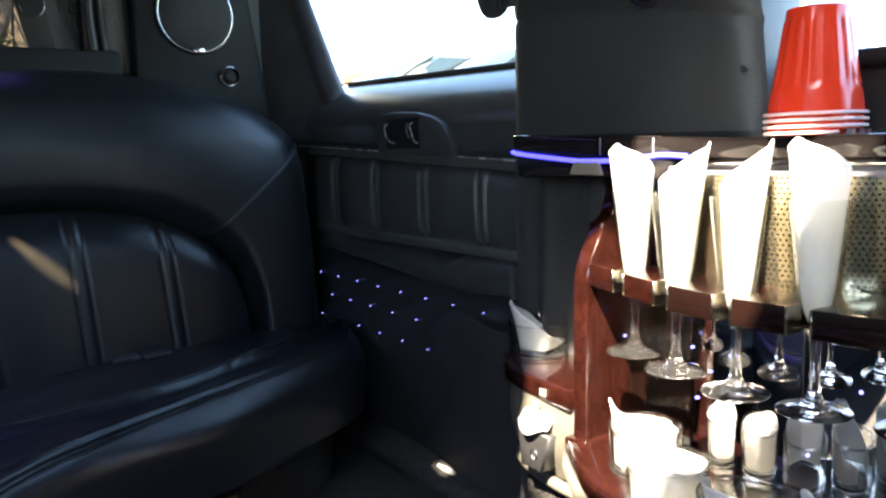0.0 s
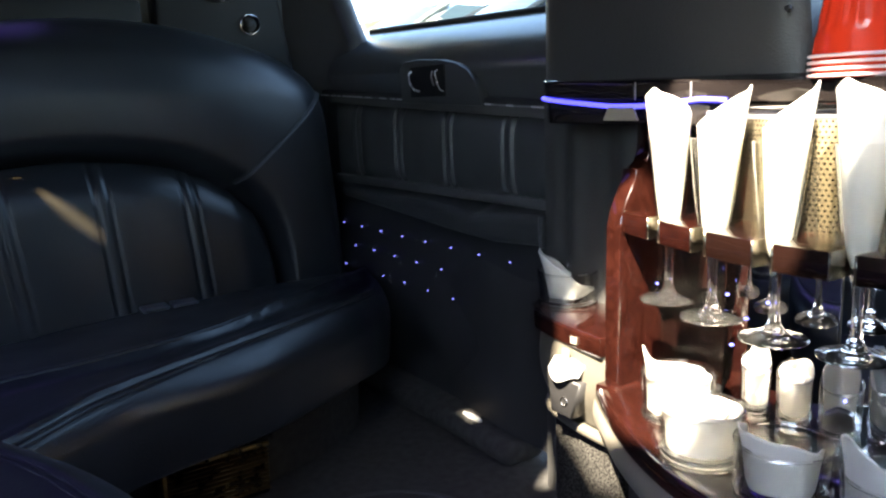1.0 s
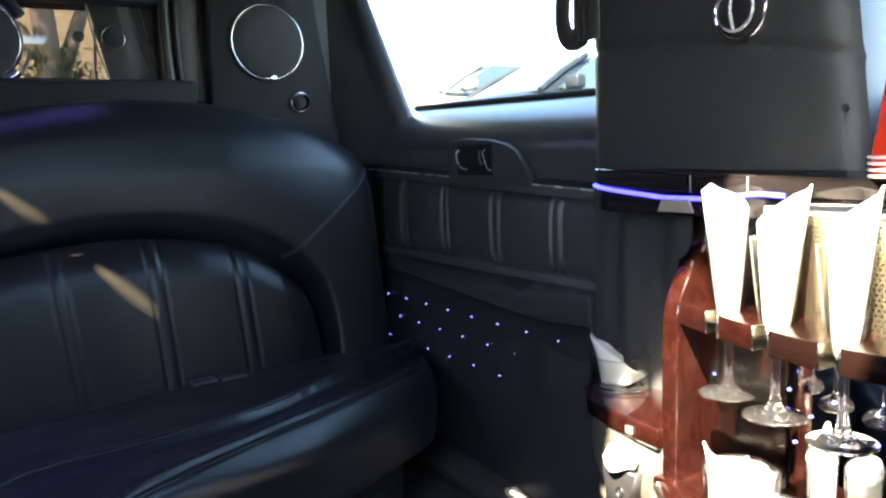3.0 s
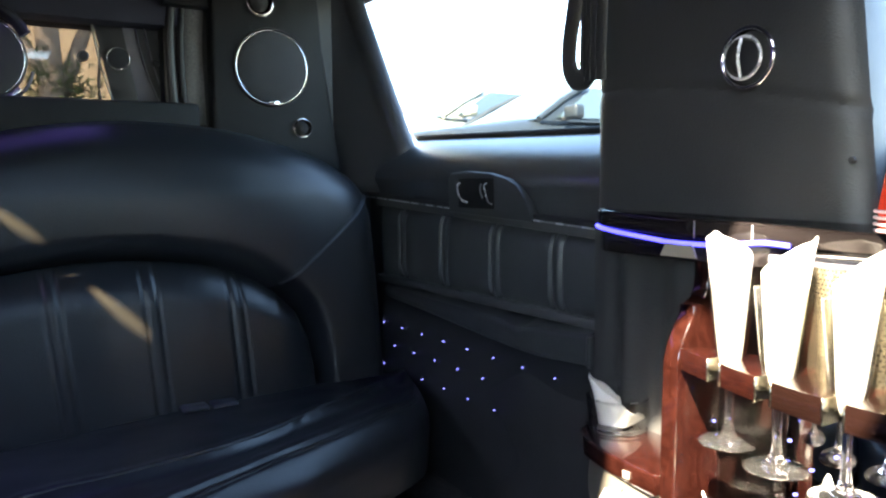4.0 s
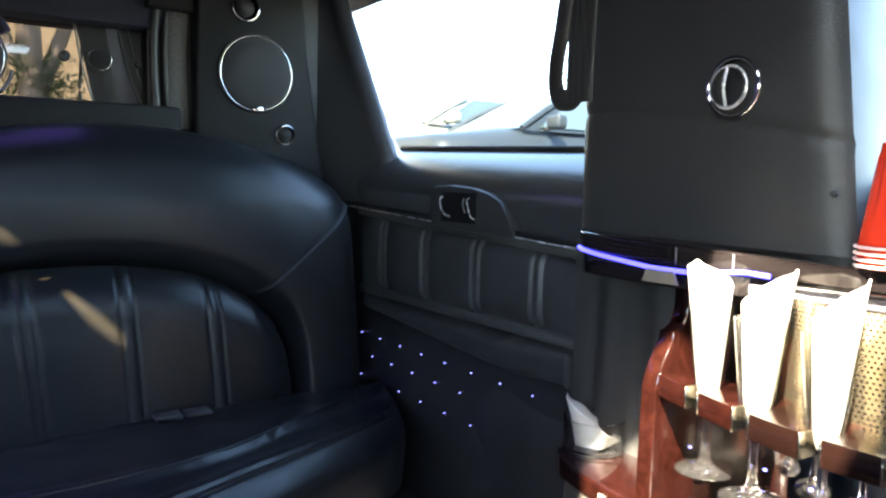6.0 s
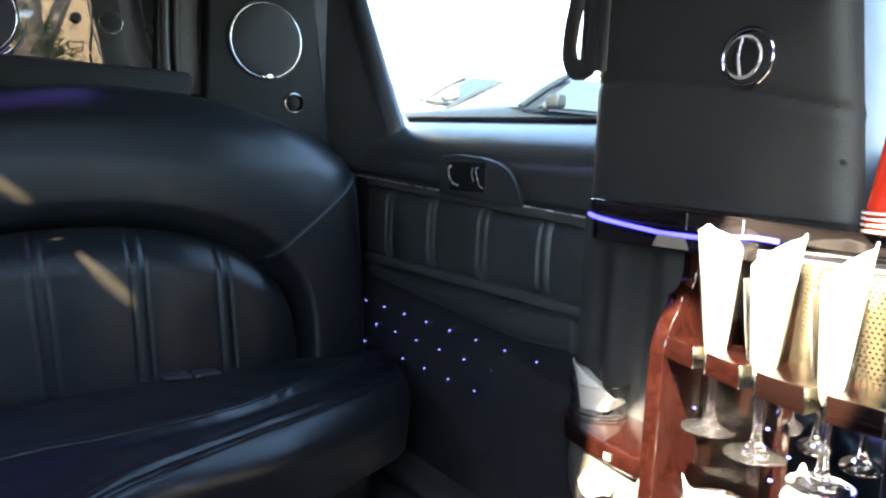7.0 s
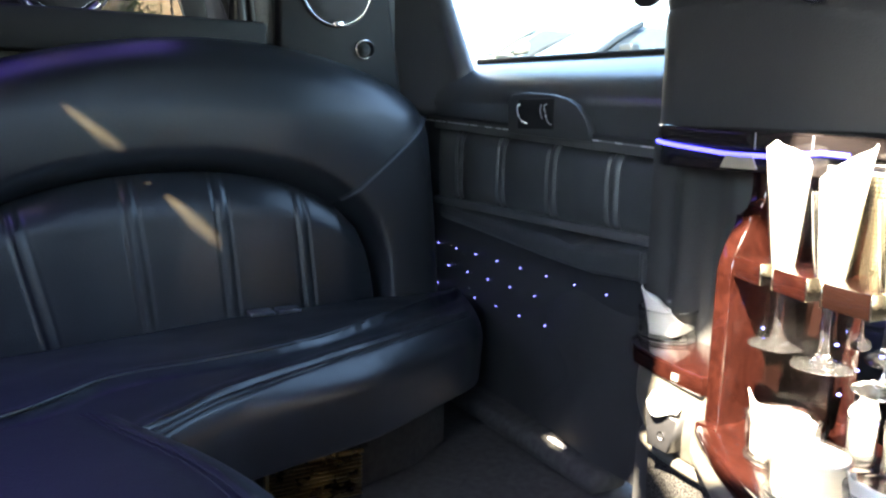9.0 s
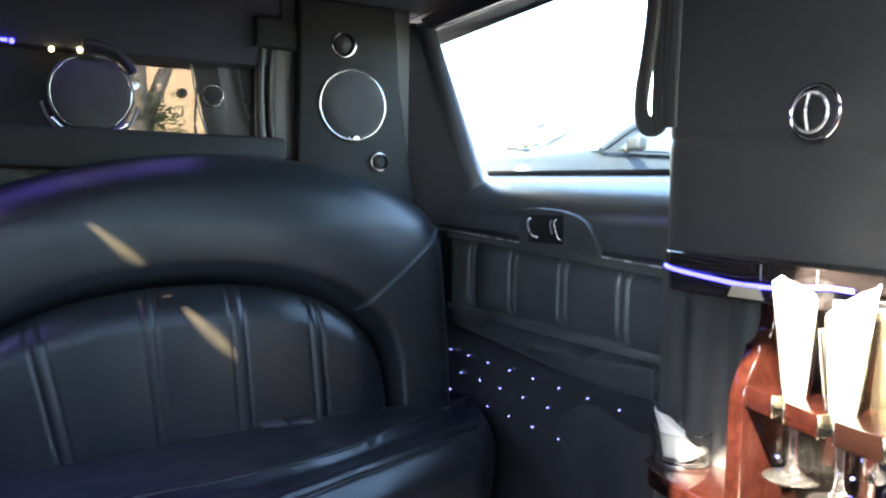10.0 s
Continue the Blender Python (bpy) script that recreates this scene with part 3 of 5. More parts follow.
part("window_mask", prism([(XL, 0.89), (0.125, 0.89), (0.13, 0.93), (0.135, 0.99), (0.14, 1.05), (0.15, 1.10), (XL, 1.10)], "y", 1.945, 1.96), DARK_VINYL, rear, "black panel beside the speaker", smooth=False)
part("speaker_hood", tube(smooth_path([(0.172 + 0.097 * math.cos(a), 1.893, 0.982 + 0.106 * math.sin(a)) for a in [radians(d) for d in range(28, 105, 8)]], 40), 0.010, 14, flat=(0.012, 0.020), up=(0, 1, 0)), HEADLINER, rear, "cloth covered hood over the speaker")
part("speaker_cradle", tube(smooth_path([(0.172 + 0.100 * math.cos(a), 1.925, 0.978 + 0.096 * math.sin(a)) for a in [radians(d) for d in range(190, 352, 10)]], 40), 0.0035, 10), GREY_TRIM, rear, "dull metal ring under the speaker")
for d0, d1, r in ((214, 232, 0.006), (292, 322, 0.009)):
    part("speaker_arm", tube(smooth_path([(0.172 + 0.094 * math.cos(a), 1.92, 0.978 + 0.090 * math.sin(a)) for a in [radians(d0 + (d1 - d0) * k / 4) for k in range(5)]], 14), r), CHROME, rear, "bright bracket by the speaker")
part("side_post", box((0.532, 1.91, 0.86), (0.582, 2.05, 1.27), 0.012), PLASTIC, rear, "black window post")
for x, wide in ((0.548, 0.010), (0.572, 0.007)):
    part("gloss_strip", tube(smooth_path([(x + 0.008, 1.902, 0.868), (x, 1.900, 0.95), (x - 0.002, 1.900, 1.05), (x + 0.004, 1.902, 1.13)], 24), wide, 14, flat=(wide, 0.006), up=(0, 1, 0)), PLASTIC, rear, "black window trim")
part("back_fill", box((0.60, 1.90, 0.86), (0.94, 2.05, 1.27), 0), LEATHER_MATT, rear)
part("pile_strip", tube(smooth_path([(0.604, 1.915, 0.86), (0.598, 1.912, 0.95), (0.596, 1.912, 1.04), (0.606, 1.915, 1.15)], 30), 0.02, 16, flat=(0.028, 0.02), up=(0, 1, 0)), PILE, rear, "grey pile carpet strip")
part("corner_cap", prism([(0.528, 1.12), (0.640, 1.118), (0.644, 1.150), (0.634, 1.178), (0.610, 1.192), (0.560, 1.196), (0.528, 1.19)], "y", 1.876, 1.94, 0.012, 4), DARK_VINYL, rear, "black moulded corner cap")
rw = thing("window_5", (0.2, 1.97, 0.9), "dark tinted rear window", "window", kind="structure")
p5 = part("pane", box((XL, 1.965, 0.89), (0.545, 1.969, 1.10), 0), TINT, rw, smooth=False)
p5.visible_shadow = False
part("inner_post", prism([(0.437, 0.88), (0.490, 0.88), (0.450, 1.11), (0.388, 1.11)], "y", 1.952, 1.962, 0.003), PLASTIC, rw)
part("outer_strip", prism([(0.487, 0.88), (0.536, 0.88), (0.472, 1.11), (0.446, 1.11)], "y", 1.953, 1.961, 0.002), GREY_TRIM, rw, "grey painted strip")
part("inner_post", prism([(0.533, 0.88), (0.60, 0.88), (0.60, 1.11), (0.470, 1.11)], "y", 1.952, 1.961, 0.003), PLASTIC, rw)
for x0, x1, m in ((0.437, 0.388, SILVER), (0.539, 0.476, GREY_TRIM), (0.556, 0.497, GREY_TRIM)):
    part("post_bead", tube(smooth_path([(x0, 1.950, 0.885), (x0 * 0.45 + x1 * 0.55 - 0.004, 1.950, 0.99), (x1, 1.950, 1.105)], 16), 0.0022), m, rw, "pale bead along the post")
part("hanging_cord", tube(smooth_path([(0.398, 1.955, 1.085), (0.408, 1.955, 1.05), (0.405, 1.955, 0.99), (0.402, 1.955, 0.93), (0.410, 1.955, 0.89)], 24), 0.0032), PLASTIC, rw, "black cord by the post")
panel_pts = [(0.626, 0.70), (0.955, 0.70), (0.935, 0.82), (0.90, 1.05), (0.885, 1.25), (0.630, 1.25)]
tagged(part("speaker_panel", prism(panel_pts, "y", 1.862, 1.92, 0.012, 3), DARK_VINYL), "black vinyl corner panel holding speakers", "panel", kind="structure")


def speaker(name, c, r, label, badge=False, chrome=0.005, y=1.862, hollow=False):
    s = thing(name, (c[0], y, c[1]), label, "speaker")
    part("rim", ring(r, chrome, (c[0], y - 0.004, c[1]), "y", 64), CHROME, s, "bright chrome rim")
    if hollow:
        part("cup", lathe([(r * 0.98, -0.004), (r * 0.8, 0.0), (r * 0.74, 0.010), (0, 0.012)], 40, (c[0], y - 0.006, c[1]), "y"), LACQUER, s)
        part("dome", lathe([(r * 0.72, 0.004), (r * 0.55, -0.004), (r * 0.3, -0.008), (0, -0.009)], 32, (c[0], y - 0.004, c[1]), "y"), MESH, s, "black dome")
    else:
        part("grille", lathe([(r, -0.003), (r * 0.9, -0.009), (r * 0.5, -0.014), (0, -0.016)], 64, (c[0], y, c[1]), "y"), MESH, s, "black mesh grille")
    part("surround", lathe([(r * 1.0, 0.004), (r * 1.05, 0.001), (r * 1.07, 0.006)], 48, (c[0], y - 0.006, c[1]), "y"), PLASTIC, s)
    if badge:
        part("badge", box((c[0] - 0.013, y - 0.014, c[1] - r - 0.003), (c[0] + 0.013, y - 0.004, c[1] - r + 0.009), 0.003), CHROME, s)
    return s


speaker("speaker", (0.769, 0.995), 0.086, "round black mesh speaker with chrome rim in corner panel", True, 0.0018)
speaker("tweeter", (0.743, 1.142), 0.029, "small chrome-rimmed tweeter above the speaker", chrome=0.004, hollow=True)
speaker("tweeter", (0.841, 0.856), 0.022, "small chrome-rimmed tweeter below the speaker", chrome=0.0024, hollow=True)
speaker("rear_speaker", (0.172, 0.982), 0.082, "round dark mesh speaker before the tinted rear window", False, 0.0012, 1.895)
speaker("rear_tweeter", (0.443, 1.004), 0.024, "dark round tweeter before the rear window", False, 0.0010, 1.948)
part_k = thing("knob", (0.372, 1.95, 1.005), "small round black knob before the rear window", "knob")
part("cap", lathe([(0, -0.012), (0.009, -0.011), (0.0115, -0.006), (0.0115, 0.012), (0, 0.012)], 24, (0.372, 1.952, 1.005), "y"), PLASTIC, part_k)
part_k = thing("knob", (0.525, 1.95, 1.0), "small round black knob before the rear window", "knob")
part("cap", lathe([(0, -0.012), (0.007, -0.011), (0.009, -0.006), (0.009, 0.012), (0, 0.012)], 24, (0.525, 1.952, 1.0), "y"), PLASTIC, part_k)
for x, z, m in ((0.02, 1.088, LED), (0.095, 1.079, LAMP_WARM), (0.150, 1.083, LAMP_WARM)):
    s = thing("cabin_light", (x, 1.90, z), "tiny lit lamp under the rear header", "lamp")
    part("bulb", lathe([(0, -0.006), (0.004, -0.004), (0.0055, 0.0), (0.004, 0.004), (0, 0.006)], 12, (x, 1.897, z - 0.008), "z"), m, s)

led_bar = thing("cabin_light", (-0.01, 1.90, 1.088), "short blue lit strip under the rear header", "lamp")
part("diffuser", tube([(-0.06, 1.897, 1.083), (0.012, 1.897, 1.081)], 0.0035, 10), LED, led_bar)

# added violet area light, far wider than the header's strip, tinting the seat's top
glow = new("violet_fill_lamp", bpy.data.lights.new("violet_fill_lamp", "AREA"))
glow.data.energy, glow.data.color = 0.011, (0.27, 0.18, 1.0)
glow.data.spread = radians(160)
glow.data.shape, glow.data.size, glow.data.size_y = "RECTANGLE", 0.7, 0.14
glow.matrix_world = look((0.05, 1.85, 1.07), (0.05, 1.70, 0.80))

# unseen violet area light added along the roof to brighten the side bench
strip = new("violet_fill_lamp", bpy.data.lights.new("violet_fill_lamp", "AREA"))
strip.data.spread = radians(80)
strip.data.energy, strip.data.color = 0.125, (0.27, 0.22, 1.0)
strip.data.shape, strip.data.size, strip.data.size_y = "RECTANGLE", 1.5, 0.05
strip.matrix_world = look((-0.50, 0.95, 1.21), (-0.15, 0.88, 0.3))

# ---- rear bench ----
FRONT = [(-0.62, 0.95), (0.10, 0.955), (0.20, 0.985), (0.286, 1.045), (0.34, 1.080), (0.413, 1.102), (0.546, 1.140), (0.62, 1.172), (0.749, 1.240), (0.83, 1.290), (0.90, 1.360), (0.96, 1.48), (1.0, 1.60)]
FRONT_C = smooth_path([(a, b, 0) for a, b in FRONT], 200)


def front_y(x):
    return along([(p.x, p.y) for p in FRONT_C], x)


bench = thing("rear_bench", (0.3, 1.5, 0), "black leather rear bench seat with arched pleated back", "bench seat")


WELT = [(-0.40, 1.10), (-0.10, 1.10), (0.03, 1.125), (0.105, 1.178), (0.16, 1.226), (0.22, 1.246), (0.298, 1.256), (0.387, 1.274), (0.466, 1.292), (0.552, 1.326), (0.646, 1.382), (0.72, 1.425), (0.80, 1.475), (0.90, 1.56), (1.01, 1.64)]
WELT_C = [(p.x, p.y) for p in smooth_path([(a, b, 0) for a, b in WELT], 160)]


def roll_width(x):
    """How far the rolled front reaches back from the cushion's edge."""
    return along([(0.05, 0.020), (0.20, 0.024), (0.29, 0.034), (0.34, 0.032), (0.413, 0.048), (0.546, 0.075), (0.65, 0.074), (0.75, 0.070), (0.85, 0.065), (1.0, 0.055)], x)


def roll_profile():
    """Steps of the rolled edge from the seam: a soft shoulder, a quick turn, then the upright face."""
    out, dy, dz = [(0.0, 0.0)], 0.0, 0.0
    for k in range(60):
        q = (k + 0.5) / 60
        a = math.radians(along([(0, 16), (0.55, 52), (0.85, 88), (1, 95)], q))
        dy += math.cos(a) / 60
        dz += math.sin(a) / 60
        out.append((dy, dz))
    return [(y / dy, z / dz) for y, z in out]


ROLL = roll_profile()


def cushion_skin(u, v):
    """Flat seat back to the crease, a welt, a shallow dip and a broad rolled front."""
    x = -0.40 + 1.405 * u
    f = front_y(x)
    crease = 1.70
    end = max(0.0, (x - 0.80) / 0.2)
    top = 0.298 - 0.02 * end
    wide = roll_width(x)
    if v < 0.55:
        w = v / 0.55
        y = crease + (f + wide - crease) * w
        welt = along(WELT_C, x)
        z = top - (top - 0.004 - along([(-0.4, 0.198), (0.0, 0.214), (0.22, 0.232), (0.48, 0.254), (0.77, 0.262)], x)) * max(0.0, (y - welt) / (1.70 - welt)) ** 1.4
        ahead = welt - y
        if ahead > 0:
            span = max(0.02, welt - f - wide)
            z -= 0.012 * math.sin(min(1.0, ahead / 0.030) * math.pi / 2) * (1 - (min(1.0, ahead / span)) ** 2)
        z += 0.003 * bump(y, welt + 0.006, 0.014) + 0.005 * bump(y, f + wide + 0.018, 0.026)
        z += 0.0035 * noise.noise(Vector((x * 5, y * 5, 1.0))) + 0.0012 * noise.noise(Vector((x * 16, y * 12, 4.0)))
        z += 0.0016 * noise.noise(Vector((x * 42, y * 9, 6.0))) * (math.exp(-((y - welt) / 0.03) ** 2) + math.exp(-((y - f - wide) / 0.035) ** 2))
        z += 0.0022 * noise.noise(Vector((x * 11 + y * 6, y * 5 - x * 3, 8.0))) * (1 if y > welt else 0)
        z -= 0.0025 * sum(bump(x - 0.35 * (y - welt), q, 0.006) for q in (0.60, 0.64)) * math.exp(-((y - welt) / 0.03) ** 2)
    else:
        w = (v - 0.55) / 0.45
        r = 0.058
        if w < 0.5:
            k = w / 0.5 * 60
            i = min(59, int(k))
            dy, dz = (p + (q - p) * (k - i) for p, q in zip(ROLL[i], ROLL[i + 1]))
            y = f + wide - wide * dy
            z = top - r * dz
            z -= 0.002 * sum(bump(y, f + wide - q, 0.003) for q in (0.006, 0.014))
        else:
            a = (w - 0.5) / 0.5
            y = f + 0.018 * a + 0.13 * max(0.0, (a - 0.62) / 0.38) ** 1.8
            z = top - r - 0.098 * math.sin(a * math.pi / 2)
        y += 0.004 * noise.noise(Vector((x * 6, z * 9, 3.0)))
    return (x, y, z)


part("cushion", sheet(cushion_skin, 180, 150), LEATHER, bench, "black leather cushion with rolled front")
for off in (0.006, 0.014):
    xs = [0.06 + 0.02 * k for k in range(41)]
    wid = [roll_width(x) for x in xs]
    seam = [(x, front_y(x) + q - off, 0.2972 - 0.02 * max(0, (x - 0.80) / 0.2) - 0.058 * (1 - math.sqrt(max(0.0, 1 - (off / q) ** 2)))) for x, q in zip(xs, wid)]
    part("stitch_line", tube(seam, 0.0012, 6), STITCH, bench)
part("welt", tube([(x, y, 0.2985 - 0.02 * max(0, (x - 0.80) / 0.2)) for x, y in WELT_C if -0.3 < x < 0.86], 0.0035, 10), LEATHER, bench)
part("toe_board", prism([(-0.4, 1.30), (0.60, 1.30), (0.74, 1.345), (0.85, 1.43), (0.95, 1.62), (0.95, 1.72), (-0.4, 1.72)], "z", 0.0, 0.16), CARPET, bench)

INNER = smooth_path([(-0.15, 0, 0.24), (-0.13, 0, 0.36), (-0.07, 0, 0.44), (0.0, 0, 0.494), (0.116, 0, 0.538), (0.254, 0, 0.563), (0.41, 0, 0.569), (0.552, 0, 0.553), (0.640, 0, 0.524), (0.705, 0, 0.487)], 100)
SIDE_IN = smooth_path([(0.705, 0, 0.487), (0.755, 0, 0.435), (0.783, 0, 0.37), (0.793, 0, 0.30), (0.796, 0, 0.20)], 40)
OUTER = smooth_path([(-0.36, 0, 0.52), (-0.24, 0, 0.63), (-0.12, 0, 0.705), (0.0, 0, 0.766), (0.204, 0, 0.823), (0.409, 0, 0.849), (0.625, 0, 0.839), (0.809, 0, 0.792), (0.910, 0, 0.738), (0.952, 0, 0.690)], 100)
SIDE_OUT = smooth_path([(0.952, 0, 0.690), (0.966, 0, 0.62), (0.972, 0, 0.45), (0.975, 0, 0.20)], 40)


def back_y(z):
    """How far back the seat's face lies at a height."""
    return along([(0.2, 1.680), (0.26, 1.683), (0.40, 1.696), (0.56, 1.715), (0.70, 1.725), (0.86, 1.755)], z)


BACK_PLEATS = [0.082, 0.276, 0.452, 0.622]


def inner_skin(u, v):
    x = -0.13 + (0.795 + 0.13) * u
    top = along(TOP_IN, x)
    z = 0.20 + (top - 0.20) * v
    e = min(1.0, (1 - v) / 0.24)
    side = min(1.0, (0.795 - x) / 0.09)
    puff = 0.036 * (1 - (1 - max(0, e)) ** 2) * math.sin(max(0.0, side) * math.pi / 2) ** 0.6
    lean = (z - 0.36) * along([(0.10, 0.22), (0.25, 0.10), (0.45, 0.06)], x)
    groove = min(1.0, sum(bump(x + lean, p + d, 0.0042) for p in BACK_PLEATS for d in (-0.013, 0.013)))
    ridge = sum(bump(x + lean, p, 0.008) for p in BACK_PLEATS)
    w = 0.005 * math.cos((x + lean - 0.09) / 0.178 * math.tau)
    return (x, back_y(z) + 0.008 - puff + 0.0026 * groove - 0.0018 * ridge + w * 0.25, z)


TOP_IN = [(p.x, p.z) for p in INNER] + [(0.755, 0.435), (0.78, 0.378), (0.79, 0.32), (0.796, 0.25)]
part("pleated_back", sheet(inner_skin, 330, 50), LEATHER, bench, "pleated black leather back panel")


def strip_skin(inner, outer, bulge):
    def fn(u, v):
        k = u * (len(inner) - 1)
        i = min(int(k), len(inner) - 2)
        p = inner[i].lerp(inner[i + 1], k - i)
        k = u * (len(outer) - 1)
        j = min(int(k), len(outer) - 2)
        q = outer[j].lerp(outer[j + 1], k - j)
        if v <= 0.75:
            w = v / 0.75
            at = p.lerp(q, w)
            z = at.z
            face = back_y(z) + 0.012
            f = math.sin(min(1, w / 0.20) * math.pi / 2) ** 0.9
            push = bulge * f * (1 - 0.22 * max(0.0, (0.42 - w) / 0.42) ** 2 - 0.36 * max(0.0, (w - 0.42) / 0.58) ** 2)
            roll = 0.050 * max(0.0, (w - 0.74) / 0.26) ** 2.2
            y = face + 0.03 * (1 - f) - push + roll
            y += 0.004 * noise.noise(Vector((at.x * 4, z * 4, 7.0)))
            return (at.x, y, z)
        w = (v - 0.75) / 0.25
        out = (q - p).normalized()
        last = back_y(q.z) + 0.012 - bulge * 0.64 + 0.050
        c = q + out * 0.010 * math.sin(w * math.pi)
        return (c.x, last + 0.15 * w, c.z)
    return fn


part("arch_bolster", sheet(strip_skin(INNER, OUTER, 0.056), 100, 50), LEATHER, bench, "smooth black leather arched bolster")
part("side_wing", sheet(strip_skin(SIDE_IN, SIDE_OUT, 0.052), 40, 50), LEATHER, bench, "smooth black leather side wing")
seam_fn = strip_skin(INNER, OUTER, 0.0575)
part("wing_seam", tube([seam_fn(0.999, 0.05 + 0.70 * k / 24) for k in range(25)], 0.0030, 8), PIPING, bench, "pale seam piping")
seam_fn2 = strip_skin(INNER, OUTER, 0.0575)
part("wing_seam", tube([seam_fn2(0.988, 0.05 + 0.70 * k / 24) for k in range(25)], 0.0022, 8), LEATHER, bench)
for x in (0.508, 0.567):
    s = thing("seat_belt_buckle", (x, 1.63, 0.268), "grey seat belt buckle tucked in the seat crease", "seat belt", "belt buckles")
    part("housing", box((x - 0.026, 1.606, 0.268), (x + 0.026, 1.650, 0.279), 0.004), BUCKLE, s, split=False)
    part("tongue_slot", box((x - 0.022, 1.6045, 0.271), (x + 0.022, 1.609, 0.276), 0.001), PLASTIC, s)

vent = thing("heater_grille", (0.5, 1.26, 0.0), "brass-toned metal heater grille under the bench", "grille")
part("surround", box((0.412, 1.264, 0.0), (0.590, 1.302, 0.100), 0.003), PLASTIC, vent)
part("ledge", box((0.392, 1.252, 0.1005), (0.60, 1.304, 0.112), 0.003), CARPET_GREY, vent, "speckled carpet ledge over the slats")
part("top_bar", box((0.410, 1.2495, 0.093), (0.590, 1.266, 0.100), 0.002), BRASS, vent)
part("end_bar", box((0.410, 1.250, 0.010), (0.417, 1.266, 0.093), 0.002), BRASS, vent)
for k in range(10):
    z = 0.014 + 0.0078 * k
    part("slat", box((0.417, 1.251, z), (0.588, 1.266, z + 0.0026), 0.0008, 1), BRASS, vent)

# ---- side bench in the foreground ----
side = thing("side_bench", (0, 0.7, 0), "black leather side bench cushion", "bench seat")
EDGE = smooth_path([(0.19, 1.07, 0), (0.228, 0.99, 0), (0.270, 0.90, 0), (0.297, 0.82, 0), (0.314, 0.74, 0), (0.322, 0.65, 0), (0.322, 0.45, 0)], 60)


def side_skin(u, v):
    y = 1.065 - (1.065 - 0.45) * u
    e = along([(-p.y, p.x) for p in EDGE], -y)
    if v < 0.55:
        w = v / 0.55
        x = -0.60 + (e - 0.05 + 0.60) * w
        z = 0.272 + 0.034 * math.sin(min(1, w * 1.6) * math.pi / 2)
        z += 0.003 * noise.noise(Vector((x * 6, y * 6, 5.0))) - 0.003 * bump(x, e - 0.06, 0.004)
    else:
        a = (v - 0.55) / 0.45 * math.pi / 2 * 1.8
        if a < math.pi / 2:
            x, z = e - 0.05 + 0.05 * math.sin(a), 0.256 + 0.05 * math.cos(a)
        else:
            w = (a - math.pi / 2) / (math.pi / 2 * 0.8)
            x, z = e - 0.07 * w ** 1.5, 0.256 - 0.14 * w
    return (x, y, z)


part("cushion", sheet(side_skin, 60, 70), LEATHER, side, "black leather cushion with rolled edge")
part("plinth", box((-0.60, 0.46, 0.0), (0.22, 0.98, 0.14), 0.005), CARPET, side)
part("end_panel", box((-0.60, 0.445, 0.0), (0.28, 0.46, 0.28), 0.01), LEATHER, side)
for off in (0.055, 0.064):
    part("stitch_line", tube([(p.x - off, p.y, 0.3065) for p in EDGE], 0.0012, 6), STITCH, side)

# ---- the bar ----
SHELF, TRAY, TOP = 0.300, 0.360, 0.690

pillar = thing("bar_side_panel", (1.0, 0.85, 0), "black vinyl pillar panel beside the bar", "panel", kind="structure")


def curtain_skin(u, v):
    y = 0.715 + (0.985 - 0.715) * u
    z = 0.0 + 0.665 * v
    x = 0.962 + 0.03 * u ** 2 + 0.004 * math.sin(u * 17) + 0.002 * math.sin(u * 31 + v * 3)
    return (x, y, z)


part("side_cover", sheet(curtain_skin, 60, 20), SIDE_CLOTH, pillar)
part("side_core", box((0.999, 0.715, 0.0), (1.06, 0.985, 0.665), 0), PLASTIC, pillar)

panel = thing("upper_panel", (0.95, 0.7, 0.69), "black upholstered panel above the bar", "panel", kind="structure")


def panel_skin(u, v):
    z = 0.676 + (1.22 - 0.676) * v
    y0, y1 = 0.506 + (z - 0.69) * 0.11, 0.924 + (z - 0.69) * 0.0
    y = y0 + (y1 - y0) * u
    e = 1 - abs(2 * u - 1) ** 14
    sag = 0.004 * bump(z, 0.852 - 0.055 * (1 - u) ** 2.0, 0.006)
    soft = 0.006 * noise.noise(Vector((y * 7, z * 6, 2.0)))
    return (0.942 - 0.020 * e + sag - soft * e + 0.02 * max(0, z - 1.0), y, z)


part("cover", sheet(panel_skin, 70, 90), PANEL_SKIN, panel, "black vinyl cover with a sagging seam")
part("core", prism([(0.512, 0.678), (0.918, 0.69), (0.918, 1.22), (0.566, 1.22)], "x", 0.94, 1.03, 0.004), PLASTIC, panel)
part("button", lathe([(0, -0.003), (0.0035, -0.002), (0.004, 0.001)], 14, (0.921, 0.524, 0.745), "x"), PLASTIC, panel)

vent = thing("air_vent", (0.92, 0.652, 0.866), "round chrome swivelling air vent", "air vent")
c = (0.917, 0.652, 0.866)
part("outer_ring", ring(0.0345, 0.0030, c, "x", 56), CHROME, vent, "silver outer ring")
part("socket", lathe([(0.034, 0.0), (0.030, 0.006), (0.024, 0.009), (0.0, 0.010)], 40, c, "x"), LACQUER, vent)
part("inner_ring", ring(0.0240, 0.0020, (0.913, 0.655, 0.866), "x", 48), SATIN, vent, "silver barrel ring")
part("barrel", lathe([(0.0225, -0.003), (0.020, 0.004), (0.0, 0.006)], 36, (0.913, 0.655, 0.866), "x"), PLASTIC, vent)
